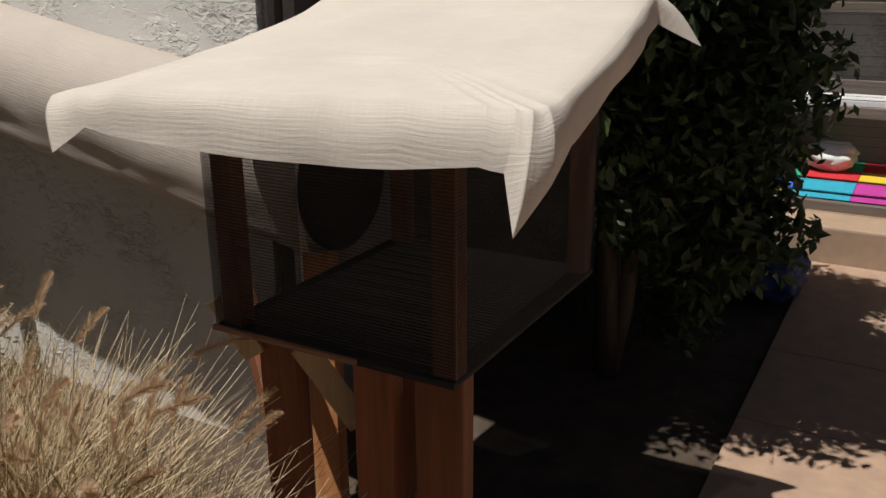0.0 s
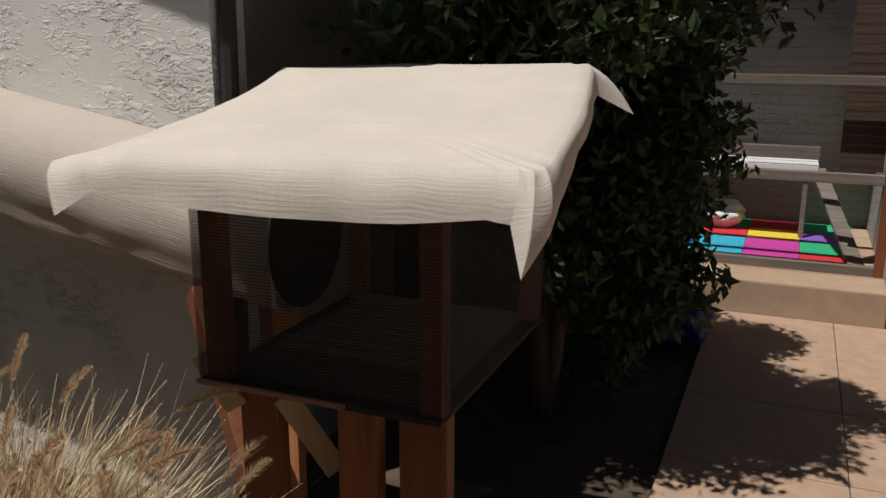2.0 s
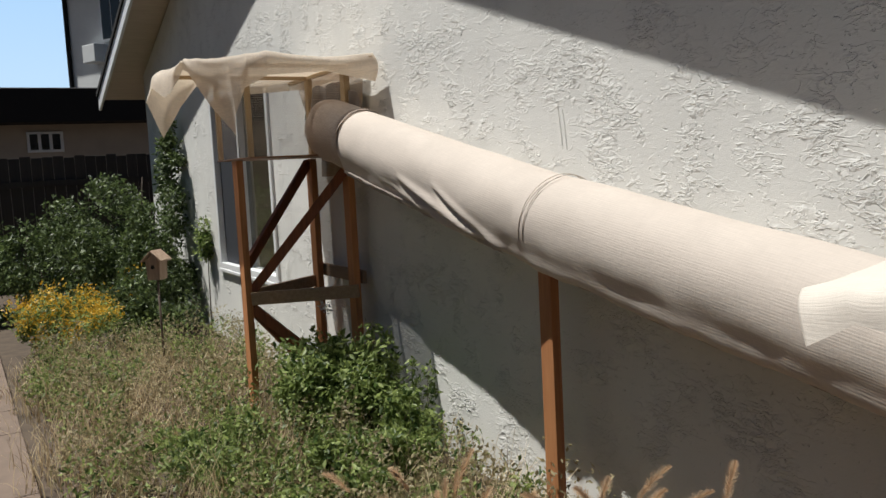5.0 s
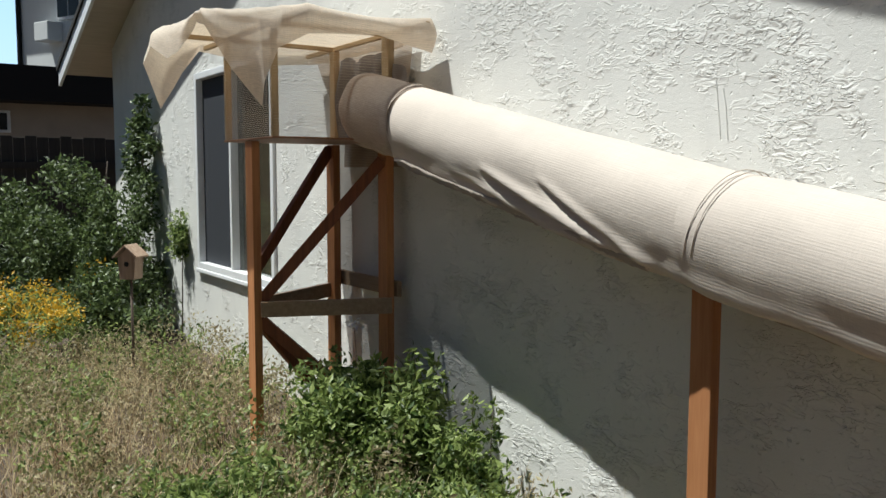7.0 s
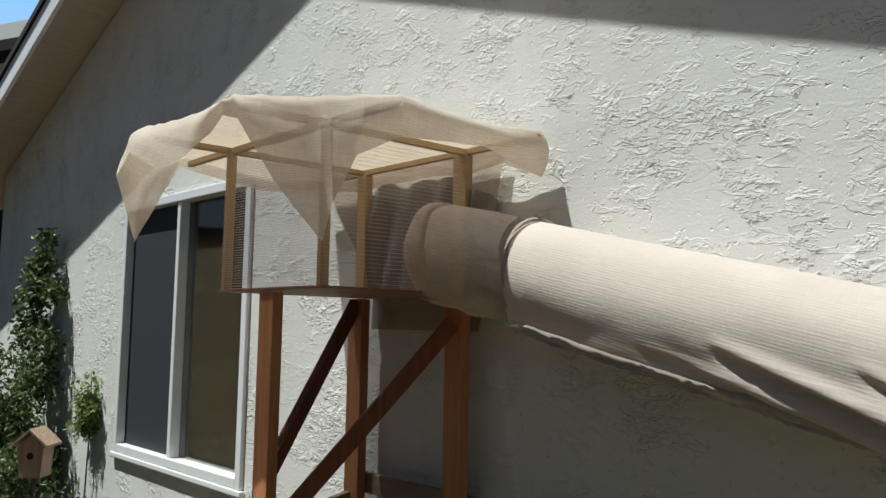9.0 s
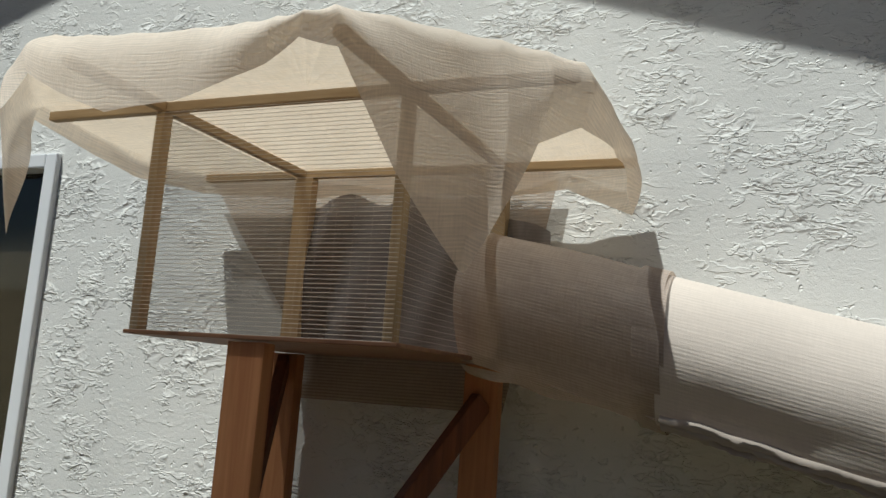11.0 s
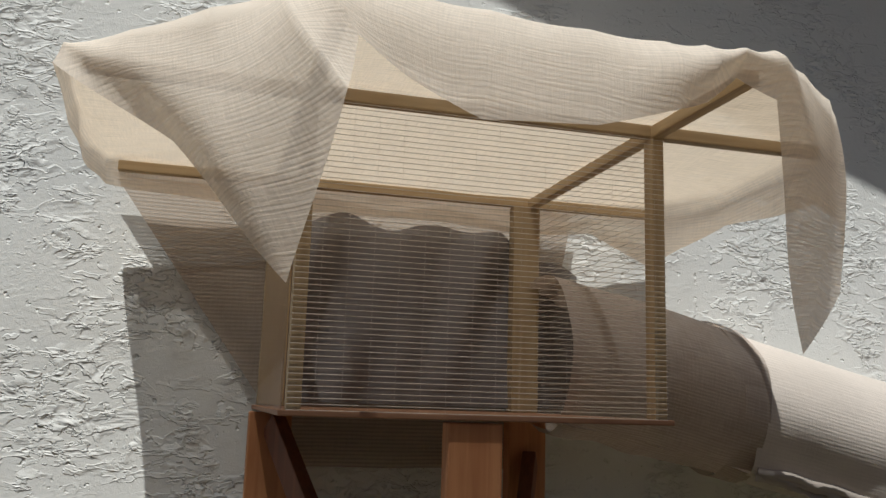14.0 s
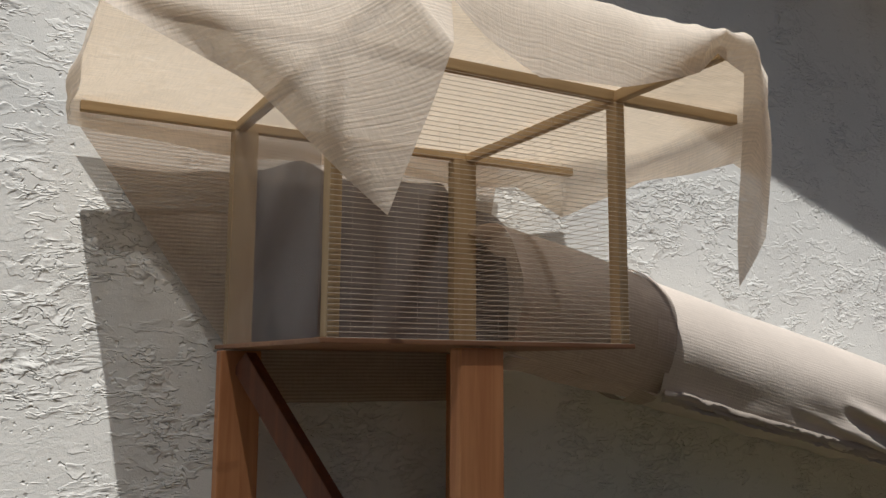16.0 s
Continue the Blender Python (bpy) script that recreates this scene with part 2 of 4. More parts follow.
def beam(p, q, w, h, bevel=0.003, bm=None, lean=0.0):
    """A board from p to q: w across (level), h the other way."""
    bm = bm or bmesh.new()
    p, q = Vector(p), Vector(q)
    m = look(p, q, lean)
    n = (q - p).length
    r = bmesh.ops.create_cube(bm, size=1, matrix=m @ Matrix.Translation((0, 0, -n / 2)) @ Matrix.Diagonal((w, h, n, 1)))
    if bevel:
        ed = {e for v in r["verts"] for e in v.link_edges}
        bmesh.ops.bevel(bm, geom=list(ed), offset=bevel, segments=2, affect="EDGES", profile=0.6)
    return bm


def from_lists(name, verts, faces):
    me = bpy.data.meshes.new(name)
    me.from_pydata(verts, [], faces)
    me.update()
    return me


def tube(points, radius, sides=8, bm=None):
    bm = bm or bmesh.new()
    pts = [Vector(p) for p in points]
    rings = []
    for k, p in enumerate(pts):
        d = (pts[min(k + 1, len(pts) - 1)] - pts[max(k - 1, 0)]).normalized()
        a = d.cross(Vector((0, 0, 1)) if abs(d.z) < 0.9 else Vector((1, 0, 0))).normalized()
        b = d.cross(a)
        r = radius[k] if isinstance(radius, (list, tuple)) else radius
        rings.append([bm.verts.new(p + r * (math.cos(t) * a + math.sin(t) * b)) for t in (2 * math.pi * i / sides for i in range(sides))])
    for r0, r1 in zip(rings, rings[1:]):
        for i in range(sides):
            bm.faces.new((r0[i], r0[(i + 1) % sides], r1[(i + 1) % sides], r1[i]))
    bm.faces.new(rings[0][::-1])
    bm.faces.new(rings[-1])
    return bm


def wire_panel(origin, u, v, across, up, pitch=0.0127, fine=0.0068, r=0.0006):
    """Welded wire: level wires every fine metres, upright ones every pitch metres."""
    verts, faces = [], []
    o, u, v = Vector(origin), Vector(u), Vector(v)
    n = u.cross(v)

    def stick(p, q, a, b, r):
        k = len(verts)
        for e in (p, q):
            verts.extend((e + r * a, e + r * b, e - r * a, e - r * b))
        for i in range(4):
            faces.append((k + i, k + (i + 1) % 4, k + 4 + (i + 1) % 4, k + 4 + i))

    for i in range(int(up / fine) + 1):
        p = o + v * i * fine
        stick(p, p + u * across, v, n, r)
    r = 0.22 * r
    for i in range(int(across / pitch) + 1):
        p = o + u * i * pitch
        stick(p, p + v * up, u, n, r)
    return from_lists("wire_mesh", [tuple(x) for x in verts], faces)


def cloth_cover(rim, centre_z, rings=16, steps=16, folds=0.012, seed=3, lip=12, sag=0.02, bulge=0.02, flat=1.5, level=None):
    """A sheet laid over bar ends. rim: rows of the upper edge (x, y, z) and of the hem under it (x, y, z), round the sheet."""
    bm = bmesh.new()
    uvl = bm.loops.layers.uv.new("UVMap")
    n = len(rim)
    cx, cy = sum(r[0] for r in rim) / n, sum(r[1] for r in rim) / n
    grid = []
    for k in range(n):
        a, b = np.array(rim[k]), np.array(rim[(k + 1) % n])
        for s in range(steps):
            f = s / steps
            row = a + (b - a) * f
            x, y = row[0], row[1]
            wave = math.sin(math.pi * f)
            z = row[2] - sag * wave
            hem = Vector(row[3:]) + Vector((0, 0, -0.25 * sag * wave))
            d = Vector((x - cx, y - cy, 0)).normalized()
            col = []
            for i in range(1, rings + 1):
                g = i / rings
                w = noise.noise(Vector((x * 3 * g + seed, y * 3 * g, seed))) * folds * min(1, 2.5 * (1 - g) + 0.25)
                px, py = cx + (x - cx) * g, cy + (y - cy) * g
                pz = centre_z + (z - centre_z) * g ** flat if level is None else level(px, py) * (1 - g ** 4) + z * g ** 4
                col.append(((px, py, pz + w - 0.6 * sag * math.sin(math.pi * g)), g))
            top = Vector((x, y, z))
            for i in range(1, lip + 1):
                g = i / lip
                w = noise.noise(Vector((x * 6 + seed, y * 6, g * 1.3 + seed))) * folds * 1.6 * g
                p = top.lerp(hem, g) + d * (w + bulge * math.sin(math.pi * g) * min(1.0, (top - hem).length / 0.1)) + Vector((0, 0, 0.012 * math.sin(math.pi * g)))
                col.append((tuple(p), 1 + g * (top - hem).length))
            grid.append(col)
    vs = [[bm.verts.new(p) for p, _ in col] for col in grid]
    top = bm.verts.new((cx, cy, centre_z if level is None else level(cx, cy)))
    m = len(vs)
    along = [0.0]
    for k in range(m):
        along.append(along[-1] + (vs[k][rings - 1].co - vs[(k + 1) % m][rings - 1].co).length)
    for k in range(m):
        bm.faces.new((top, vs[k][0], vs[(k + 1) % m][0]))
        for i in range(len(vs[0]) - 1):
            f = bm.faces.new((vs[k][i], vs[k][i + 1], vs[(k + 1) % m][i + 1], vs[(k + 1) % m][i]))
            for l, (q, r) in zip(f.loops, ((k, i), (k, i + 1), (k + 1, i + 1), (k + 1, i))):
                c = l.vert.co
                l[uvl].uv = (c.x, c.y) if r < rings else (along[q], grid[q % m][r][1])
    return bm


# ---- ground, pavement ----
random.seed(5)
bm = bmesh.new()
bmesh.ops.create_grid(bm, x_segments=90, y_segments=90, size=14)
for v in bm.verts:
    v.co.z = -0.03 + 0.025 * noise.noise(v.co * 0.9) + (0 if abs(v.co.x) < 10 else -0.01)
far = [bm.verts.new((x, y, -0.06)) for x, y in ((-900, -900), (900, -900), (900, 900), (-900, 900))]
bm.faces.new(far)
tagged(part("ground", bm, SOIL, None, "dry brown soil with litter between the plants"), "", "ground", "", "structure")

# ---- the gable wall with its window opening ----
WX0, WX1, WZ0, WZ1 = -2.63, -1.02, 0.63, 2.17
bm = bmesh.new()
APEX, PITCH = -0.8, 0.34
EAVE = 2.68
for lo, hi in (((-5.5, 0, -0.1), (WX0, 0.16, EAVE)), ((WX0, 0, -0.1), (WX1, 0.16, WZ0)), ((WX0, 0, WZ1), (WX1, 0.16, EAVE)), ((WX1, 0, -0.1), (3.93, 0.16, EAVE))):
    box(lo, hi, 0, bm)
tri = [(-5.5, EAVE), (3.93, EAVE), (3.93, EAVE + 0.02), (APEX, EAVE + PITCH * (3.93 - APEX) + 0.02), (-5.5, EAVE + 0.02)]
f0 = [bm.verts.new((x, 0, z)) for x, z in tri]
f1 = [bm.verts.new((x, 0.16, z)) for x, z in tri]
bm.faces.new(f0)
bm.faces.new(f1[::-1])
tagged(part("wall_gable", bm, STUCCO, None, "off-white skip-trowel stucco gable wall"), "", "wall", "", "structure")
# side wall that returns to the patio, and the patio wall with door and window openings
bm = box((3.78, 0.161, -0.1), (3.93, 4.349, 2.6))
tagged(part("wall_return", bm, STUCCO_SHADE, None, "stucco side wall beside the patio, shade in its colour"), "", "wall", "", "structure")
patio_wall = thing("wall_patio", "stucco wall behind the patio, dimmed for shade", "wall", "", "structure")
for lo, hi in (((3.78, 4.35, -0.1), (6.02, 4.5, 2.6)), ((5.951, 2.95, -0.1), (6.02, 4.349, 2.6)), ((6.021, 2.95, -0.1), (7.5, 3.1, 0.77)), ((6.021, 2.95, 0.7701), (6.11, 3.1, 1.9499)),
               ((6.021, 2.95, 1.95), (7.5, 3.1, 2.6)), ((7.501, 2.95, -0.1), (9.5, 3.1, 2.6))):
    part("wall_section", box(lo, hi), STUCCO_DIM, patio_wall)
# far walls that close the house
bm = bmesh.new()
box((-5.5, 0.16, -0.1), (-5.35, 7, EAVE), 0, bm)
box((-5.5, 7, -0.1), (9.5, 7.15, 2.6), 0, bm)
tagged(part("wall_back", bm, STUCCO_DIM, None, "plain stucco outer walls of the house"), "", "wall", "", "structure")

# two long scratches in the plaster
for dx in (0.0, 0.028):
    sc = part("plaster_scratch", tube([(2.447 + dx, -0.0012, 1.672 - dx), (2.458 + dx, -0.001, 1.59), (2.469 + dx, -0.0012, 1.50 - 0.4 * dx)], 0.0022, 5), STUCCO, None, "thin raised scratch in the stucco")
    tagged(sc, "", "scratch", "", "structure")

# ---- roof: two slopes, rake boards, soffit ----
roof = thing("roof", "low-pitched shingled gable roof with white rake boards", "roof", "", "structure")
YF = -0.42
for sgn, x_end in ((-1, -6.2), (1, 4.3)):
    z_top = EAVE + PITCH * (3.93 - APEX) + 0.03
    z_end = z_top - PITCH * abs(x_end - APEX)
    for nm, dz, th, y0, y1, mt in (("soffit_board", 0.0, 0.03, YF + 0.03, 7.2, SOFFIT), ("shingle_layer", 0.035, 0.05, YF - 0.02, 7.2, SHINGLE)):
        bm = bmesh.new()
        pts = [(APEX, z_top + dz), (x_end, z_end + dz), (x_end, z_end + dz + th), (APEX, z_top + dz + th)]
        a = [bm.verts.new((x, y0, z)) for x, z in pts]
        b = [bm.verts.new((x, y1, z)) for x, z in pts]
        bm.faces.new(a), bm.faces.new(b[::-1])
        for i in range(4):
            bm.faces.new((a[i], b[i], b[(i + 1) % 4], a[(i + 1) % 4]))
        bmesh.ops.recalc_face_normals(bm, faces=bm.faces)
        part(nm, bm, mt, roof)
    bm = bmesh.new()
    pts = [(APEX, z_top - 0.13), (x_end, z_end - 0.13), (x_end, z_end + 0.06), (APEX, z_top + 0.06)]
    a = [bm.verts.new((x, YF, z)) for x, z in pts]
    b = [bm.verts.new((x, YF + 0.028, z)) for x, z in pts]
    bm.faces.new(a), bm.faces.new(b[::-1])
    for i in range(4):
        bm.faces.new((a[i], b[i], b[(i + 1) % 4], a[(i + 1) % 4]))
    bmesh.ops.recalc_face_normals(bm, faces=bm.faces)
    part("rake_board", bm, VINYL, roof, "white painted rake board")
proof = thing("patio_roof", "eave over the patio wall, with an unseen roof added for shade", "roof", "", "structure")
part("soffit_board", box((5.97, 2.58, 2.6), (9.6, 4.3, 2.66)), SOFFIT, proof)
# unseen roof added over the enclosure; its edge keeps the back wall shaded
part("soffit_board", box((3.94, 3.45, 2.6), (5.969, 7.2, 2.66)), SOFFIT, proof)
part("soffit_board", box((5.97, 4.301, 2.6), (9.6, 7.2, 2.66)), SOFFIT, proof)

# ---- gable window ----
win = thing("window_1", "white vinyl sliding window with blinds behind", "window", "", "structure")


def frame_bars(x0, x1, z0, z1, w, y0, y1):
    out = [("frame_bar", (x0, y0, z0), (x0 + w, y1, z1)), ("frame_bar", (x1 - w, y0, z0), (x1, y1, z1)), ("frame_bar", (x0 + w, y0, z1 - w), (x1 - w, y1, z1)), ("frame_bar", (x0 + w, y0, z0), (x1 - w, y1, z0 + w))]
    return out


for nm, lo, hi in frame_bars(WX0, WX1, WZ0, WZ1, 0.052, -0.022, 0.09):
    part(nm, box(lo, hi, 0.006), VINYL, win)
part("mullion", box((-1.873, -0.012, WZ0 + 0.053), (-1.834, 0.085, WZ1 - 0.053), 0.005), VINYL, win)
part("sill", box((WX0 - 0.02, -0.03, WZ0 - 0.032), (WX1 + 0.02, 0.0, WZ0 - 0.001), 0.006), VINYL, win)
for x0, x1, glass in ((WX0 + 0.053, -1.874, GLASS), (-1.833, WX1 - 0.053, GLASS_BLIND)):
    p = part("pane", box((x0, 0.045, WZ0 + 0.053), (x1, 0.051, WZ1 - 0.053)), glass, win)
    p.visible_shadow = False
part("insect_screen", box((WX0 + 0.054, 0.030, WZ0 + 0.054), (-1.875, 0.033, WZ1 - 0.054)), SCREEN, win, "dark grey insect screen")
blind = thing("window_blind", "closed horizontal slat blind behind the window", "blind")
for k in range(42):
    part("slat", beam((-1.815, 0.075, 0.72 + 0.033 * k), (-1.095, 0.075, 0.72 + 0.033 * k), 0.003, 0.034, 0), BLIND, blind)
# sheet added close behind the blind; its dark colour is the room's shade
tagged(part("room_dark", box((-2.7, 0.4, 0.5), (-0.95, 0.45, 2.3)), BLIND, None, "dark sheet standing in for the dim room behind the window"), "", "wall", "", "structure")

# ---- tower with the upper cage ----
tower = thing("cat_tower", "three-legged stained redwood tower with diagonal braces", "tower")
part("leg", box((0.25, -0.676, -0.05), (0.338, -0.637, 1.537), 0.003), REDWOOD, tower)
part("leg", box((-0.02, -0.122, -0.05), (0.068, -0.083, 1.537), 0.003), REDWOOD, tower)
part("leg", box((0.55, -0.122, -0.05), (0.638, -0.083, 1.537), 0.003), REDWOOD, tower)
for p, q in (((0.26, -0.632, 0.93), (0.03, -0.125, 1.515)), ((0.32, -0.632, 0.78), (0.6, -0.125, 1.45)), ((0.26, -0.632, 0.68), (0.03, -0.125, 0.12)), ((0.32, -0.632, 0.68), (0.6, -0.125, 0.16))):
    # deeper wood colour carries the shade on the braces' unlit side
    part("brace", beam(p, q, 0.03, 0.055), REDWOOD_DEEP, tower, "redwood brace, deepened for its shaded side")
for p, q in (((0.24, -0.645, 0.74), (0.0, -0.105, 0.76)), ((0.345, -0.645, 0.74), (0.655, -0.105, 0.755)), ((-0.02, -0.06, 0.83), (0.65, -0.06, 0.83))):
    part("crosspiece", beam(p, q, 0.025, 0.075), GREYPINE, tower, "weathered pale crosspiece")

cage = thing("cat_cage", "wire-screened pine cage with a plank floor on the tower", "cage")
F = 1.55
part("floor_board", box((-0.012, -0.688, F - 0.009), (0.632, -0.03, F), 0.002), REDWOOD_X, cage)
POSTS = ((0.0, -0.685, 0.022, -0.655), (0.598, -0.685, 0.62, -0.655), (-0.005, -0.105, 0.050, -0.072), (0.560, -0.105, 0.625, -0.072))
for x0, y0, x1, y1 in POSTS:
    part("post", box((x0, y0, F), (x1, y1, 2.03), 0.002), PINE, cage)
for y in (-0.67, -0.085):
    part("top_rail", beam((-0.325, y, 2.040), (0.945, y, 2.044), 0.022, 0.022), PINE_X, cage)
for x in (0.011, 0.609):
    part("side_rail", beam((x, -0.955, 2.042), (x, -0.075, 2.040), 0.022, 0.022), PINE_Y, cage)
part("wire_mesh", wire_panel((0.0, -0.687, F), (1, 0, 0), (0, 0, 1), 0.62, 0.48, 0.04, 0.0088, 0.0006), WIRE, cage)
part("side_panel", box((-0.006, -0.653, F), (-0.003, -0.077, 2.028), 0.001), FILM, cage, "clear grey plastic side sheet")
part("wire_mesh", wire_panel((0.621, -0.68, F), (0, 1, 0), (0, 0, 1), 0.62, 0.48, 0.0127, 0.0127, 0.0004), WIRE, cage)

cover = cloth_cover([
    (0.0, -0.975, 2.085, 0.015, -1.05, 1.98), (0.09, -0.98, 2.075, 0.09, -1.02, 1.945), (0.2, -0.985, 2.066, 0.19, -1.0, 1.908), (0.34, -0.985, 2.06, 0.34, -1.0, 1.92), (0.45, -0.985, 2.06, 0.45, -1.0, 1.955), (0.51, -0.99, 2.062, 0.505, -1.0, 1.975), (0.565, -0.99, 2.065, 0.56, -0.995, 2.02),
    (0.62, -0.99, 2.07, 0.63, -0.985, 2.0), (0.70, -0.95, 2.06, 0.705, -0.90, 1.82), (0.79, -0.895, 2.048, 0.795, -0.80, 1.66), (0.85, -0.835, 2.05, 0.85, -0.81, 1.76), (0.905, -0.755, 2.058, 0.905, -0.77, 1.89),
    (0.95, -0.665, 2.07, 0.955, -0.66, 1.95), (0.955, -0.35, 2.045, 0.965, -0.35, 1.97), (0.935, -0.064, 2.072, 0.93, -0.06, 1.92), (0.76, -0.074, 2.058, 0.77, -0.075, 1.985), (0.62, -0.072, 2.058, 0.62, -0.07, 1.975), (0.3, -0.07, 2.055, 0.3, -0.068, 1.985), (0.0, -0.072, 2.058, 0.0, -0.07, 1.975),
    (-0.345, -0.078, 2.06, -0.34, -0.082, 2.0), (-0.355, -0.35, 2.045, -0.36, -0.35, 1.98), (-0.345, -0.675, 2.068, -0.35, -0.69, 2.03), (-0.25, -0.79, 2.052, -0.19, -0.84, 1.89),
    (-0.145, -0.90, 2.052, -0.035, -0.985, 1.695), (-0.06, -0.95, 2.066, -0.005, -1.085, 1.90)], 2.066, sag=0.004, bulge=0.022, folds=0.014)
tagged(part("shade_cloth", cover, CLOTH, None, "", True), "beige knitted shade cloth draped over the cage rails", "cloth")

# cloth hung behind the cage, slanting in towards the floor, with slack folds
bm = bmesh.new()
uvl = bm.loops.layers.uv.new("UVMap")
rows = []
for i in range(31):
    f = i / 30
    x0, x1 = -0.34 + 0.35 * min(1.0, f / 0.78), 0.74 - 0.12 * f
    row = []
    for k in range(61):
        g = k / 60
        x, z = x0 + (x1 - x0) * g, 2.04 - 0.62 * f
        slack = 0.016 * math.sin(g * 17 + 3 * f) + 0.030 * noise.noise(Vector((g * 5, f * 2.5, 2.0)))
        row.append(bm.verts.new((x, max(-0.045, -0.030 + slack * min(1, 3 * f) * 0.5), z)))
    rows.append(row)
for i in range(30):
    for k in range(60):
        f = bm.faces.new((rows[i][k], rows[i + 1][k], rows[i + 1][k + 1], rows[i][k + 1]))
        for l in f.loops:
            l[uvl].uv = (l.vert.co.x, l.vert.co.z)
tagged(part("back_cloth", bm, CLOTH_BACK, None, "", True), "taupe mesh cloth hung behind the cage", "cloth")

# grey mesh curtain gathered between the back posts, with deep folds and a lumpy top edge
# its dark grey partly stands in for the roof cloth's shadow
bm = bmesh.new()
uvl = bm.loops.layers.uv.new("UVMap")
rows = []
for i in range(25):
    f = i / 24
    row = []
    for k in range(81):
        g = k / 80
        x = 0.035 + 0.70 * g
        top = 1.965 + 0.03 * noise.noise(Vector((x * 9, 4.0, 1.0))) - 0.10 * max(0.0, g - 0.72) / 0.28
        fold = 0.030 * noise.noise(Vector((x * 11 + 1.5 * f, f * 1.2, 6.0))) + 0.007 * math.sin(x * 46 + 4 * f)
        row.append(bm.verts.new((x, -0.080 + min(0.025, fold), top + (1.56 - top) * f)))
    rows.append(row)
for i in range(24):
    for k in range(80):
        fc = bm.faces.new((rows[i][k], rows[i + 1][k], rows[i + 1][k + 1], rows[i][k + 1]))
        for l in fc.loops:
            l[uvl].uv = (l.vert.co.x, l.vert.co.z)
tagged(part("inner_curtain", bm, CLOTH_INNER, None, "", True), "grey mesh cloth gathered at the cage back, partly the cover's shadow", "cloth")

# ---- tunnel along the wall ----
tunnel = thing("cat_tunnel", "cloth-covered tube sloping along the wall between the cages", "tunnel")


def axis_z(x):
    """Height of the tunnel's middle line: the lower half slopes less."""
    return 1.590 - 0.2245 * (min(x, 2.65) - 1.04) - 0.178 * max(0.0, x - 2.65)


def tunnel_cloth(x0, x1, n, r0, wrinkle, seed, gathered=False, drop=0.0):
    bm = bmesh.new()
    uvl = bm.loops.layers.uv.new("UVMap")
    rows = []
    m = 90 if drop else 40
    for i in range(n + 1):
        f = i / n
        x = x0 + (x1 - x0) * f
        zc = axis_z(x)
        row = []
        for k in range(m + 1):
            a = 2 * math.pi * k / m - math.pi * 0.68
            lump = noise.noise(Vector((x * 3.1 + seed, math.sin(a) * 1.3, math.cos(a) * 1.3))) * wrinkle
            low = max(0.0, -math.sin(a)) ** 2
            fold = 0.016 * low * noise.noise(Vector((x * 9, a * 2.0, seed)))
            seam = ((a + 2.24 + math.pi) % (2 * math.pi)) - math.pi
            r = r0 + lump + fold + drop * (math.exp(-(seam / 0.20) ** 2) + 0.45 * math.exp(-(seam / 0.55) ** 2))
            if gathered:
                # slack folds that fan out from the tie
                aa = a if a > -0.3 else a + 2 * math.pi
                for start, high, end, low_a, deep, wide in ((1.70, 3.45, 2.42, 4.02, 0.030, 0.15), (2.02, 3.20, 2.45, 3.95, 0.016, 0.13), (1.50, 3.75, 2.00, 4.02, 0.012, 0.10)):
                    u = (x - start) / (end - start)
                    if 0 < u < 1.15:
                        mid = high + (low_a - high) * u
                        near = (aa - mid) / wide
                        r += deep * math.sin(math.pi * min(1.0, u / 1.15)) ** 0.7 * (math.exp(-(near + 0.75) ** 2 * 2.2) - 1.15 * math.exp(-(near - 0.25) ** 2 * 3.5) + 0.6 * math.exp(-(near - 1.4) ** 2 * 2.0))
            row.append(((x, -0.185 - r * math.cos(a + math.pi), zc + r * math.sin(a)), (x, a * r0)))
        rows.append(row)
    vs = [[bm.verts.new(p) for p, _ in row] for row in rows]
    for i in range(n):
        for k in range(m):
            f = bm.faces.new((vs[i][k], vs[i + 1][k], vs[i + 1][k + 1], vs[i][k + 1]))
            for l, (a, b) in zip(f.loops, ((i, k), (i + 1, k), (i + 1, k + 1), (i, k + 1))):
                l[uvl].uv = rows[a][b][1]
    return bm


part("cover", tunnel_cloth(1.04, 2.62, 110, 0.166, 0.006, 1, True, 0.019), CLOTH_TUBE, tunnel, "", True)
part("cover", tunnel_cloth(2.61, 4.325, 90, 0.169, 0.006, 7, False, 0.024), CLOTH_TUBE, tunnel, "", True)
part("sleeve", tunnel_cloth(0.60, 1.06, 40, 0.172, 0.02, 4), CLOTH_DARK, tunnel, "brown see-through mesh sleeve", True)


def ring_at(x, r, thick):
    zc = axis_z(x)
    return tube([(x + 0.055 * math.cos(a), -0.185 + r * math.sin(a), zc + r * math.cos(a)) for a in (2 * math.pi * k / 40 for k in range(41))], thick, 6)


part("hoop", tunnel_cloth(0.995, 1.052, 6, 0.1765, 0.003, 4), CLOTH_DARK, tunnel, "brown band at the tunnel mouth", True)
part("seam", ring_at(2.655, 0.1695, 0.0016), CLOTH_TUBE, tunnel, "", True)
part("seam", ring_at(2.68, 0.1695, 0.0016), CLOTH_TUBE, tunnel, "", True)
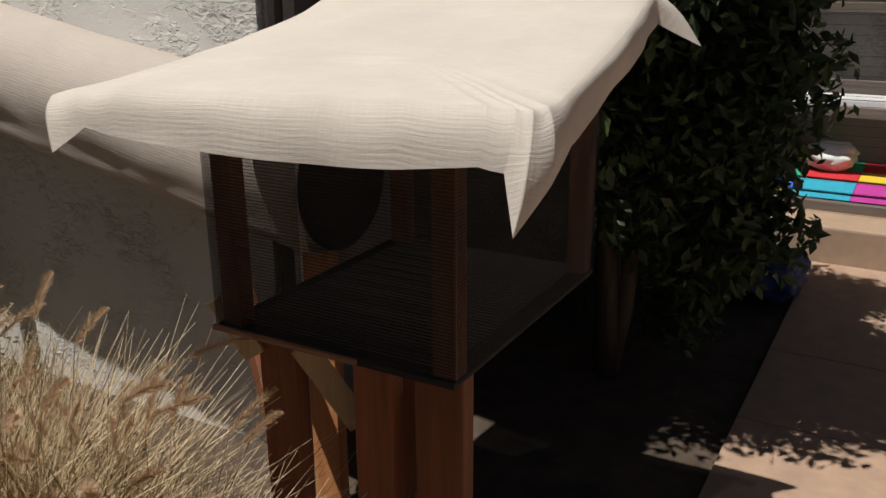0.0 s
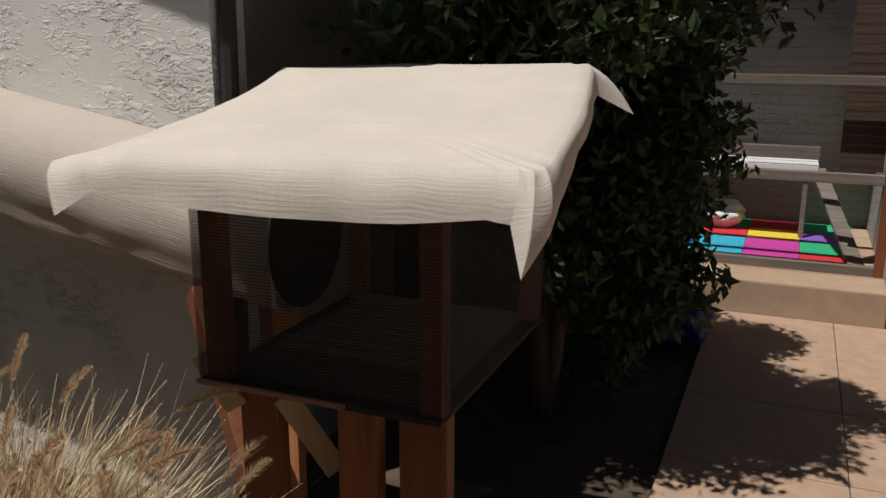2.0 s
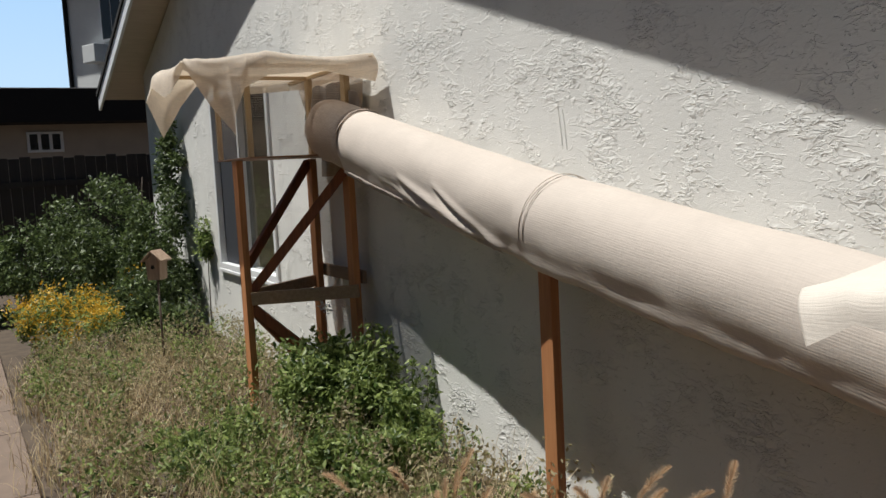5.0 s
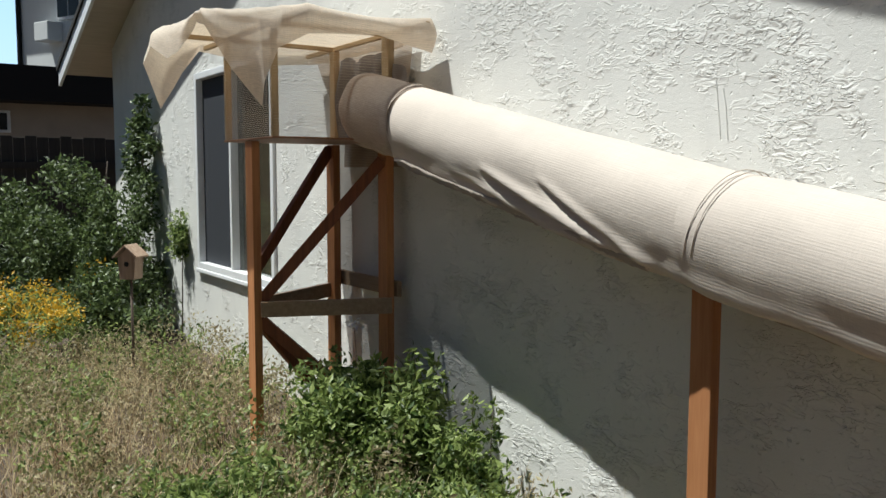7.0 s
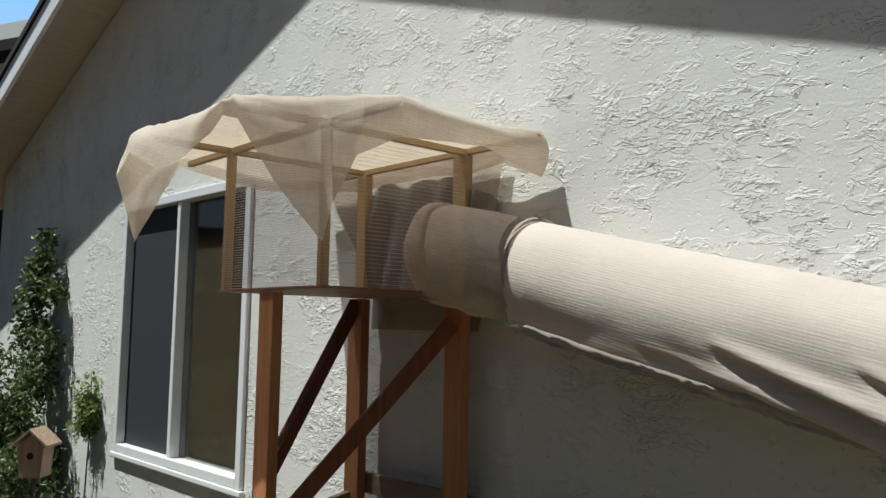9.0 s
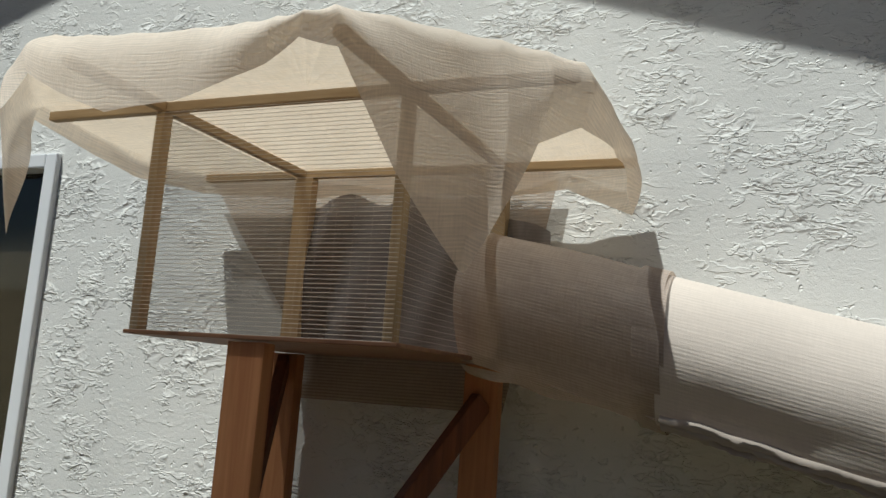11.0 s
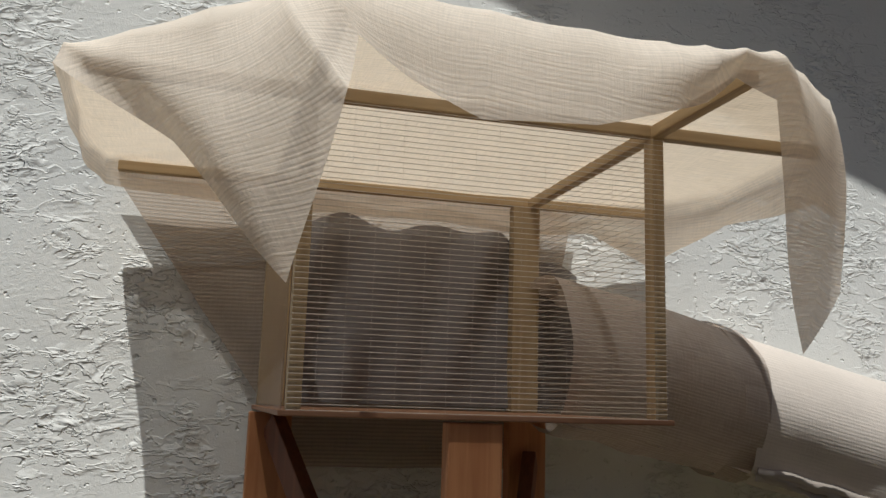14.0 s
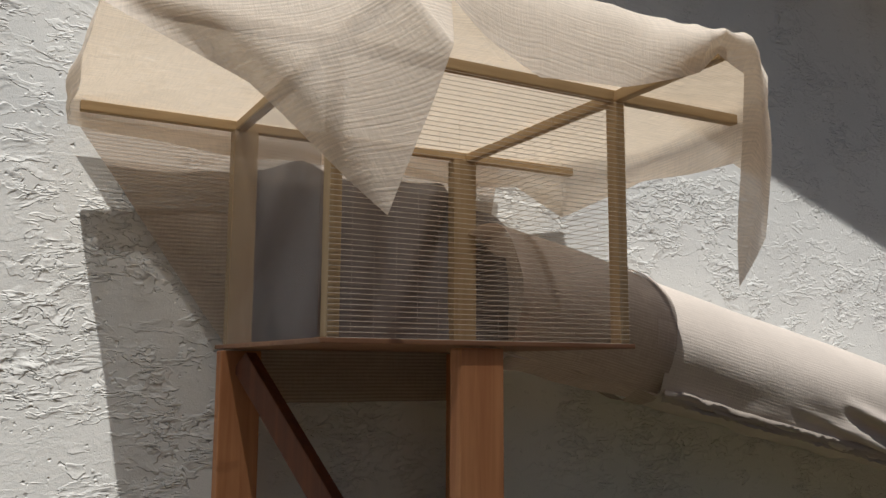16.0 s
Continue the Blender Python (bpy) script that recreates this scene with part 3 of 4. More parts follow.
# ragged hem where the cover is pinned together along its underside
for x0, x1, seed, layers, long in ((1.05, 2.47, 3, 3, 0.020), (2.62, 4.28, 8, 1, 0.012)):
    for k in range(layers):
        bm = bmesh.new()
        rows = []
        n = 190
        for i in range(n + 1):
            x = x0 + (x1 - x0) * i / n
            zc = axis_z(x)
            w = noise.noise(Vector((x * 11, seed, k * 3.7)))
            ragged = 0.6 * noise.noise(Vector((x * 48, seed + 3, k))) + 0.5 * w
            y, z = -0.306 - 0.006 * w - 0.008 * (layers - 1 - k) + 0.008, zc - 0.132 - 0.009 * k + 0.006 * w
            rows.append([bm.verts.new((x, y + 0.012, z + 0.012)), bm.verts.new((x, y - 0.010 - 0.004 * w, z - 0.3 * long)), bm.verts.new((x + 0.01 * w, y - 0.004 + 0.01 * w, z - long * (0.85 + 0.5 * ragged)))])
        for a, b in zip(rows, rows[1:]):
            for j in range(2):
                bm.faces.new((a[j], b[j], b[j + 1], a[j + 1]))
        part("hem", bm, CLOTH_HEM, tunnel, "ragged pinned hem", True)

post_m = thing("tunnel_post", "stained redwood post under the tunnel", "post", "tunnel posts")
part("post", box((2.545, -0.2, -0.05), (2.622, -0.162, 1.095), 0.003), REDWOOD, post_m)

# black disc added for the darkness inside the tunnel's open low end
bm = bmesh.new()
bmesh.ops.create_cone(bm, segments=32, radius1=0.172, radius2=0.172, depth=0.006, cap_ends=True, matrix=pose(4.33, -0.185, 0.93, 0, 90, 0))
part("door_flap", bm, BLACKMESH, tunnel, "black disc standing in for the tunnel's dark open mouth")
post_n = thing("tunnel_post", "stained redwood post under the tunnel's low end", "post", "tunnel posts")
part("post", beam((4.08, -0.32, 0.80), (4.35, -0.50, 0.40), 0.038, 0.07), REDWOOD_DEEP, post_n)
part("post", box((4.2, -0.2, -0.05), (4.288, -0.162, 0.765), 0.003), REDWOOD, post_n)

# ---- lower cage by the patio ----
low = thing("lower_cage", "dark screened redwood cage on short legs", "cage")
FZ = 0.735
part("floor_board", box((4.345, -0.655, FZ - 0.012), (4.89, 0.02, FZ), 0.002), BLACKMESH, low)
for x0, y0, z1 in ((4.36, -0.645, 1.225), (4.842, -0.645, 1.235), (4.36, -0.03, 1.32), (4.842, -0.03, 1.34)):
    part("post", box((x0, y0, FZ), (x0 + 0.047, y0 + 0.04, z1), 0.003), REDWOOD_SHADED, low)
part("wire_mesh", wire_panel((4.35, -0.650, FZ), (1, 0, 0), (0, 0, 1), 0.54, 0.48, 0.0127, 0.0064, 0.0007), BLACKMESH, low)
part("wire_mesh", wire_panel((4.35, 0.015, FZ), (1, 0, 0), (0, 0, 1), 0.54, 0.58, 0.0127, 0.0064, 0.0007), BLACKMESH, low)
part("wire_mesh", wire_panel((4.891, -0.645, FZ), (0, 1, 0), (0, 0, 1), 0.66, 0.48, 0.0127, 0.0064, 0.0007), BLACKMESH, low)
part("wire_mesh", wire_panel((4.40, -0.63, FZ + 0.012), (1, 0, 0), (0, 1, 0), 0.46, 0.62, 0.04, 0.014, 0.0016), WIREDARK, low, "wire floor rack")
for lo, hi in (((4.347, -0.6535, FZ + 0.003), (4.893, -0.6515, 1.20)), ((4.8935, -0.651, FZ), (4.8955, 0.018, 1.20)), ((4.347, 0.0165, FZ), (4.893, 0.0185, 1.30)), ((4.3435, -0.651, FZ), (4.3455, -0.38, 1.20))):
    part("screen", box(lo, hi), SCREENING, low, "sheer black insect screen")
for x, y, w in ((4.405, -0.60, 0.092), (4.645, -0.61, 0.088), (4.782, -0.61, 0.102), (4.39, -0.10, 0.089)):
    part("leg", box((x, y, -0.05), (x + w, y + 0.042, FZ - 0.013), 0.004), REDWOOD_DEEP, low)
for p, q in (((4.50, -0.585, 0.70), (4.575, -0.50, 0.50)), ((4.79, -0.55, 0.62), (4.77, -0.44, 0.12)), ((4.33, -0.62, 0.78), (4.40, -0.60, 0.66))):
    part("brace", beam(p, q, 0.03, 0.05), PINE, low, "raw pine brace")
part("bottom_rail", box((4.345, -0.664, FZ - 0.008), (4.69, -0.6555, FZ + 0.002), 0.001), REDWOOD_X, low)
part("top_rail", beam((4.30, -0.80, 1.205), (5.08, -0.80, 1.222), 0.03, 0.03), REDWOOD_SHADED, low)
part("top_rail", beam((4.18, 0.02, 1.315), (4.95, 0.02, 1.330), 0.03, 0.03), REDWOOD_SHADED, low)
cover = cloth_cover([
    (4.20, -0.84, 1.205, 4.245, -0.885, 1.115), (4.30, -0.85, 1.222, 4.33, -0.885, 1.165), (4.40, -0.855, 1.234, 4.40, -0.885, 1.156), (4.62, -0.86, 1.242, 4.62, -0.89, 1.150), (4.80, -0.86, 1.246, 4.80, -0.89, 1.153), (4.93, -0.86, 1.249, 4.93, -0.89, 1.160),
    (5.05, -0.86, 1.248, 5.055, -0.89, 1.176), (5.09, -0.86, 1.247, 5.09, -0.89, 1.172), (5.113, -0.86, 1.246, 5.115, -0.915, 1.10), (5.122, -0.835, 1.248, 5.138, -0.86, 1.155), (5.12, -0.78, 1.255, 5.13, -0.78, 1.19), (5.08, -0.45, 1.300, 5.09, -0.45, 1.235), (4.99, 0.01, 1.358, 5.005, 0.01, 1.295),
    (4.975, 0.045, 1.366, 5.08, 0.09, 1.246), (4.93, 0.055, 1.366, 4.94, 0.075, 1.32), (4.5, 0.05, 1.360, 4.5, 0.07, 1.31), (4.128, 0.05, 1.345, 4.12, 0.06, 1.30), (4.125, -0.08, 1.295, 4.115, -0.08, 1.262), (4.13, -0.25, 1.258, 4.115, -0.25, 1.228), (4.178, -0.5, 1.236, 4.165, -0.5, 1.20), (4.20, -0.70, 1.216, 4.195, -0.72, 1.165)],
    1.295, seed=9, sag=0.003, folds=0.006, flat=1.0, bulge=0.012, level=lambda x, y: 1.249 + 0.127 * (y + 0.86) + 0.02 * (x - 4.75))
tagged(part("shade_cloth", cover, CLOTH_BOX, None, "", True), "cream shade cloth draped over the lower cage", "cloth")

# ---- vegetation ----
rng = np.random.default_rng(11)


def leaf_mass(name, blobs, size, mat, label, category, kind="", droop=0.2):
    """Many small folded leaves scattered through rounded clumps: (centre, radii, count)."""
    verts, faces = [], []
    for c, r, n in blobs:
        d = rng.normal(size=(n, 3))
        d /= np.linalg.norm(d, axis=1)[:, None]
        p = np.array(c) + d * np.array(r) * (rng.random((n, 1)) ** 0.4)
        for q in p:
            if q[2] < 0.01:
                q[2] = 0.01 + rng.random() * 0.05
            a = rng.normal(size=3)
            a[2] -= droop
            a /= np.linalg.norm(a)
            b = np.cross(a, rng.normal(size=3))
            b /= np.linalg.norm(b)
            nrm = np.cross(a, b)
            s = size * (0.6 + 0.8 * rng.random())
            k = len(verts)
            verts += [tuple(q), tuple(q + a * s * 0.5 + b * s * 0.22 + nrm * s * 0.06), tuple(q + a * s), tuple(q + a * s * 0.5 - b * s * 0.22 + nrm * s * 0.06)]
            faces += [(k, k + 1, k + 2), (k, k + 2, k + 3)]
    me = from_lists(name, verts, faces)
    return part(name, me, mat, None, label) if not category else tagged(part(name, me, mat, None, label), "", category, "", kind)


def blades(name, spots, mat, label, category, width=0.004, kind="stuff"):
    """Thin bending stalks: (x, y, spread, height, lean, count)."""
    verts, faces = [], []
    for x, y, spread, height, lean, n in spots:
        for _ in range(n):
            bx, by = x + rng.normal() * spread, y + rng.normal() * spread
            h = height * (0.5 + 0.6 * rng.random())
            ang, ln = rng.random() * 6.283, lean * (0.3 + rng.random())
            dx, dy = math.cos(ang) * ln, math.sin(ang) * ln
            w = width * (0.6 + 0.8 * rng.random())
            sx, sy = -math.sin(ang + 0.7) * w, math.cos(ang + 0.7) * w
            k = len(verts)
            for f in (0, 0.35, 0.7, 1.0):
                ww = 1 - 0.85 * f
                cx, cy, cz = bx + dx * f ** 2, by + dy * f ** 2, h * (f - 0.25 * ln / max(h, 0.1) * f ** 3) - 0.02
                verts += [(cx - sx * ww, cy - sy * ww, cz), (cx + sx * ww, cy + sy * ww, cz)]
            for i in range(3):
                faces.append((k + 2 * i, k + 2 * i + 1, k + 2 * i + 3, k + 2 * i + 2))
    return tagged(part(name, from_lists(name, verts, faces), mat, None, label), "", category, "", kind)


LEAF_DARK = mat_leaf("dark shrub leaf", (0.024, 0.042, 0.016), (0.075, 0.115, 0.04), 0.3)
LEAF_MID = mat_leaf("green shrub leaf", (0.04, 0.08, 0.02), (0.38, 0.46, 0.15), 0.5)
LEAF_PALE = mat_leaf("sage leaf", (0.16, 0.13, 0.07), (0.48, 0.42, 0.24), 0.45)
LEAF_DEEP = mat_leaf("deep green leaf", (0.018, 0.034, 0.012), (0.17, 0.23, 0.075), 0.3)
STRAW = mat_leaf("dry straw", (0.15, 0.08, 0.035), (0.92, 0.77, 0.50), 0.35, 0.6)
PETAL = mat_leaf("yellow petal", (0.62, 0.36, 0.02), (0.75, 0.50, 0.05), 0.3)


TRUNK = mat_wood("grey bark", (0.16, 0.12, 0.09), (0.07, 0.05, 0.04))


def shrub(name, label, category, stems, blobs, size, mat, droop=0.2):
    """A shrub with branching stems and a crown of single leaves."""
    root = thing(name, label, category)
    bm = bmesh.new()
    for base, tip, r in stems:
        pts = []
        for i in range(7):
            f = i / 6
            wob = 0.05 * noise.noise(Vector((base[0] * 7 + f * 2, tip[1] * 5, f * 3)))
            pts.append((base[0] + (tip[0] - base[0]) * f ** 1.4 + wob, base[1] + (tip[1] - base[1]) * f ** 1.4 - wob, base[2] + (tip[2] - base[2]) * f))
        tube(pts, [r * (1 - 0.75 * i / 6) for i in range(7)], 6, bm)
    part("trunk", bm, TRUNK, root, "", True)
    crown = leaf_mass("crown", blobs, size, mat, "", "", droop=droop)
    crown.parent = root
    return root


def clumps(centre, radii, k, n, r):
    """k uneven clumps spread through an ellipsoid."""
    out = []
    for _ in range(k):
        d = rng.normal(size=3)
        d /= np.linalg.norm(d)
        p = np.array(centre) + d * np.array(radii) * rng.random() ** 0.45
        q = r * (0.6 + 0.8 * rng.random())
        out.append((tuple(p), (q, q, q * (0.7 + 0.5 * rng.random())), int(n * (0.6 + 0.8 * rng.random()))))
    return out


shrub("patio_shrub", "tall dark evergreen shrub beside the patio", "shrub",
      [((4.6, 1.0, 0), (4.7, 0.9, 1.6), 0.05), ((4.62, 1.02, 0), (5.0, 0.8, 1.5), 0.035), ((4.6, 1.05, 0), (4.4, 1.5, 1.8), 0.04)],
      clumps((4.72, 0.72, 1.75), (0.58, 0.6, 0.85), 46, 420, 0.25) + clumps((4.96, 0.95, 1.6), (0.28, 0.35, 0.6), 24, 400, 0.18) + clumps((5.0, 0.66, 2.15), (0.36, 0.42, 0.3), 26, 420, 0.2) + clumps((4.88, 1.08, 0.85), (0.31, 0.36, 0.65), 40, 420, 0.19) + clumps((4.84, 1.5, 1.6), (0.26, 0.42, 0.5), 34, 400, 0.2) + clumps((4.4, 1.7, 1.2), (0.4, 0.7, 1.1), 24, 380, 0.3), 0.055, LEAF_DARK)
shrub("leafy_bush", "leafy green bush under the cloth tunnel", "bush", [((0.9, -0.4, 0), (0.75, -0.45, 0.4), 0.012), ((1.1, -0.35, 0), (1.3, -0.4, 0.4), 0.012)],
      clumps((0.85, -0.42, 0.25), (0.4, 0.22, 0.28), 32, 260, 0.11) + clumps((1.25, -0.35, 0.26), (0.5, 0.18, 0.28), 28, 190, 0.1), 0.042, LEAF_MID)
shrub("leafy_bush", "low green bush spreading towards the tunnel post", "bush", [((1.7, -0.6, 0), (1.9, -0.6, 0.25), 0.01)],
      clumps((1.75, -0.65, 0.12), (0.6, 0.35, 0.16), 34, 220, 0.1) + clumps((1.2, -1.0, 0.1), (0.5, 0.35, 0.14), 20, 200, 0.1), 0.036, LEAF_MID)
for x, y, h in ((1.0, -0.2, 0.62), (1.12, -0.16, 0.58), (1.45, -0.2, 0.5), (1.5, -0.14, 0.46), (0.55, -0.35, 0.55)):
    shrub("tall_weed", "tall leafy weed stem against the wall", "weed", [((x, y, 0), (x + 0.02, y, h), 0.004)],
          [((x + 0.015 * math.sin(k * 2), y + 0.01, h * (0.25 + 0.14 * k)), (0.04, 0.03, 0.05), 26) for k in range(6)], 0.036, LEAF_MID)
shrub("climbing_shrub", "tall green shrub climbing the stucco wall", "shrub", [((-3.85, -0.2, 0), (-3.8, -0.12, 1.6), 0.02), ((-4.6, -0.4, 0), (-4.4, -0.3, 1.5), 0.02)],
      clumps((-3.8, -0.4, 0.6), (0.7, 0.35, 0.6), 60, 190, 0.13) + clumps((-3.85, -0.14, 1.35), (0.34, 0.08, 0.5), 34, 90, 0.10) + clumps((-3.9, -0.12, 1.85), (0.12, 0.05, 0.3), 9, 60, 0.07) + clumps((-4.6, -0.7, 0.75), (0.8, 0.6, 0.8), 60, 200, 0.15), 0.05, LEAF_DEEP)
shrub("wall_vine", "small vine on the stucco beside the window", "vine", [((-3.0, -0.05, 0), (-2.95, -0.05, 1.1), 0.008)], clumps((-2.98, -0.06, 0.85), (0.1, 0.03, 0.35), 14, 90, 0.08), 0.04, LEAF_MID)
shrub("garden_shrub", "loose green shrub in front of the fence", "shrub", [((-5.6, -1.5, 0), (-5.5, -1.4, 0.9), 0.02)],
      clumps((-5.7, -1.5, 0.5), (1.0, 1.2, 0.6), 70, 240, 0.18), 0.055, LEAF_DEEP)
shrub("garden_shrub", "leafy shrub between the birdhouse and the wall", "shrub", [((-2.9, -0.6, 0), (-2.8, -0.6, 0.5), 0.012)],
      clumps((-3.0, -0.65, 0.3), (0.6, 0.4, 0.35), 40, 190, 0.12), 0.045, LEAF_DEEP)
flowers = clumps((-2.7, -1.35, 0.3), (0.85, 0.4, 0.22), 38, 110, 0.12)
leaf_mass("flower_leaves", flowers, 0.04, LEAF_MID, "green leaves of the flowering plants", "plant", "stuff")
leaf_mass("yellow_flowers", [(tuple(np.array(c) + (0, 0, 0.05)), r, int(n * 0.9)) for c, r, n in flowers], 0.03, PETAL, "mass of small yellow flowers", "flowers", "stuff", -0.6)
leaf_mass("orange_flowers", clumps((-3.3, -0.7, 0.45), (0.4, 0.3, 0.25), 9, 12, 0.14), 0.035, PETAL, "scattered orange flowers among the shrubs", "flowers", "stuff")

WHITEPETAL = mat_leaf("pale blue petal", (0.62, 0.66, 0.80), (0.85, 0.86, 0.90), 0.3)
shrub("flower_spike", "pale blue-white flower on a thin stem", "flower", [((0.74, -0.33, 0), (0.736, -0.35, 0.70), 0.004)], [((0.736, -0.35, 0.70), (0.035, 0.03, 0.035), 46)], 0.022, WHITEPETAL, -0.3)

# weeds and dry stalks over the bed between wall and path
spots = []
for i in range(175):
    x, y = rng.uniform(-2.3, 3.4), rng.uniform(-1.8, -0.12)
    spots.append((x, y, 0.10, rng.uniform(0.14, 0.38), 0.14, 48))
blades("dry_weeds", spots, STRAW, "dry grass and weed stalks in the bed", "grass", 0.0026)
weeds = []
for i in range(340):
    x, y = rng.uniform(-2.2, 2.9), rng.uniform(-1.76, -0.15)
    h = rng.uniform(0.05, 0.24)
    weeds.append(((x, y, h), (0.10, 0.10, 0.10 + 0.3 * h), 110))
leaf_mass("sage_weeds", weeds[:190], 0.026, LEAF_PALE, "grey-green weeds covering the bed", "weeds", "stuff", -0.4)
leaf_mass("green_weeds", weeds[190:], 0.03, LEAF_MID, "small green weeds covering the bed", "weeds", "stuff", -0.4)
leaf_mass("sage_stalks", clumps((2.2, -0.9, 0.1), (0.9, 0.4, 0.12), 24, 110, 0.1), 0.026, LEAF_PALE, "low weeds near the tunnel post", "weeds", "stuff", -0.4)

# fountain grass with bottlebrush plumes
PLUME = mat_leaf("tan grass plume", (0.52, 0.36, 0.22), (0.86, 0.70, 0.50), 0.45, 0.8)


def fountain_grass(x, y, n_blades, plumes, height, label):
    root = thing("fountain_grass", label, "grass", "clumps of fountain grass")
    b = blades("stalks", [(x, y, 0.10, height * 0.95, 0.35, n_blades)], STRAW, "", "grass", 0.003)
    for key in ("category", "kind"):
        del b[key]
    b.parent = root
    for _ in range(plumes):
        ang, reach = rng.random() * 6.283, rng.uniform(0.05, 0.38)
        h = height * rng.uniform(0.72, 1.1) - 0.25 * reach
        tip = Vector((x + math.cos(ang) * reach, y + math.sin(ang) * reach, h))
        base = Vector((x + rng.normal() * 0.06, y + rng.normal() * 0.06, 0))
        lean = Vector((math.cos(ang) * (0.2 + reach), math.sin(ang) * (0.2 + reach), 0.55 - 0.7 * reach)).normalized()
        long = rng.uniform(0.09, 0.155)
        pts = [base.lerp(tip, f) + Vector((0, 0, 0.10 * reach * math.sin(math.pi * f))) for f in (0, 0.35, 0.7, 1)]
        part("stem", tube(pts, [0.0018, 0.0015, 0.0012, 0.001], 4), STRAW, root)
        verts, faces = [], []
        a = lean.cross(Vector((0.3, 0.2, 1))).normalized()
        c = lean.cross(a)
        for k in range(460):
            f = rng.random()
            o = tip + lean * long * f + Vector((0, 0, -0.25 * long * f * f))
            t = rng.random() * 6.283
            out = (a * math.cos(t) + c * math.sin(t)) * (0.55 + 0.45 * rng.random()) + lean * 0.75
            ln = 0.0155 * (0.45 + math.sin(math.pi * min(1, 0.12 + 0.85 * f)))
            side = out.cross(lean).normalized() * 0.0009
            q = len(verts)
            verts += [tuple(o - side), tuple(o + side), tuple(o + out * ln)]
            faces.append((q, q + 1, q + 2))
        part("plume", from_lists("plume", verts, faces), PLUME, root)


fountain_grass(3.35, -1.12, 2000, 16, 0.62, "dry fountain grass with drooping tan plumes at the bed's edge")
fountain_grass(3.72, -1.02, 2700, 20, 0.66, "dry fountain grass with tan bottlebrush plumes")
fountain_grass(4.08, -0.98, 2900, 26, 0.72, "tall dry fountain grass with upright plumes")
fountain_grass(4.38, -0.94, 1300, 20, 0.58, "dry fountain grass in front of the lower cage")

# ---- birdhouse on a pole ----
bird = thing("birdhouse", "small weathered wooden birdhouse on a thin pole", "birdhouse")
BW = mat_wood("weathered pine", (0.50, 0.38, 0.28), (0.30, 0.2, 0.14))
R = pose(-1.57, -0.79, 0.0, 0, 0, 48)
bm = bmesh.new()
prof = [(-0.05, 0.70), (0.05, 0.70), (0.06, 0.84), (0.0, 0.90), (-0.06, 0.84)]
fa = [bm.verts.new(R @ Vector((x, -0.055, z))) for x, z in prof]
fb = [bm.verts.new(R @ Vector((x, 0.055, z))) for x, z in prof]
bm.faces.new(fa), bm.faces.new(fb[::-1])
for i in range(5):
    bm.faces.new((fa[i], fb[i], fb[(i + 1) % 5], fa[(i + 1) % 5]))
bmesh.ops.recalc_face_normals(bm, faces=bm.faces)
part("body", bm, BW, bird)
for sgn in (-1, 1):
    p = [R @ Vector(v) for v in ((0, -0.08, 0.915), (sgn * 0.085, -0.08, 0.84), (sgn * 0.085, 0.08, 0.84), (0, 0.08, 0.915))]
    bm = bmesh.new()
    lo, hi = [bm.verts.new(v) for v in p], [bm.verts.new(v + Vector((0, 0, 0.012))) for v in p]
    bm.faces.new(lo), bm.faces.new(hi)
    for i in range(4):
        bm.faces.new((lo[i], lo[(i + 1) % 4], hi[(i + 1) % 4], hi[i]))
    bmesh.ops.recalc_face_normals(bm, faces=bm.faces)
    part("roof_board", bm, BW, bird)
bm = bmesh.new()
bmesh.ops.create_cone(bm, segments=18, radius1=0.016, radius2=0.016, depth=0.004, cap_ends=True, matrix=R @ pose(0, -0.057, 0.80, 90))
part("entrance_hole", bm, BLACKMESH, bird, "dark round entrance hole")
part("pole", tube([(-1.57, -0.79, -0.05), (-1.57, -0.79, 0.70)], 0.009, 8), TRUNK, bird, "", True)

# ---- beyond the garden ----
SKYCARD = bpy.data.materials.new("clear blue sky")
SKYCARD.use_nodes = True
nt = SKYCARD.node_tree
em = nt.nodes.new("ShaderNodeEmission")
co = nt.nodes.new("ShaderNodeTexCoord")
sep = nt.nodes.new("ShaderNodeSeparateXYZ")
nt.links.new(co.outputs["Object"], sep.inputs[0])
nt.links.new(ramp(nt, math_node(nt, "MULTIPLY", sep.outputs[2], 0.008), [(0.0, (0.62, 0.78, 0.92)), (1.0, (0.25, 0.50, 0.85))]), em.inputs[0])
em.inputs[1].default_value = 0.9
nt.links.new(em.outputs[0], nt.nodes["Material Output"].inputs[0])
bm = bmesh.new()
bm.faces.new([bm.verts.new(v) for v in ((-300, -60, -2), (-300, 90, -2), (-300, 90, 150), (-300, -60, 150))])
tagged(part("backdrop", bm, SKYCARD, None, "clear blue sky beyond the houses"), "", "sky", "", "structure")
fence = thing("fence", "dark weathered wooden board fence, with an unseen light-blocking run added", "fence", "", "structure")
board = mesh_of("board", box((0, 0, -0.05), (0.022, 0.142, 1.88), 0.003))
board.materials.append(FENCEWOOD)
for i in range(90):
    ob = part("board", board, FENCEWOOD, fence)
    ob.location = (-8.6 + 0.006 * (i % 2), -9 + 0.147 * i, 0.015 * math.sin(i * 2.4))
# unseen taller run behind the camera, added to cut low sky and bounce
blocker_board = mesh_of("board", box((0, 0, -0.05), (0.022, 0.142, 2.18), 0.003))
blocker_board.materials.append(FENCEWOOD)
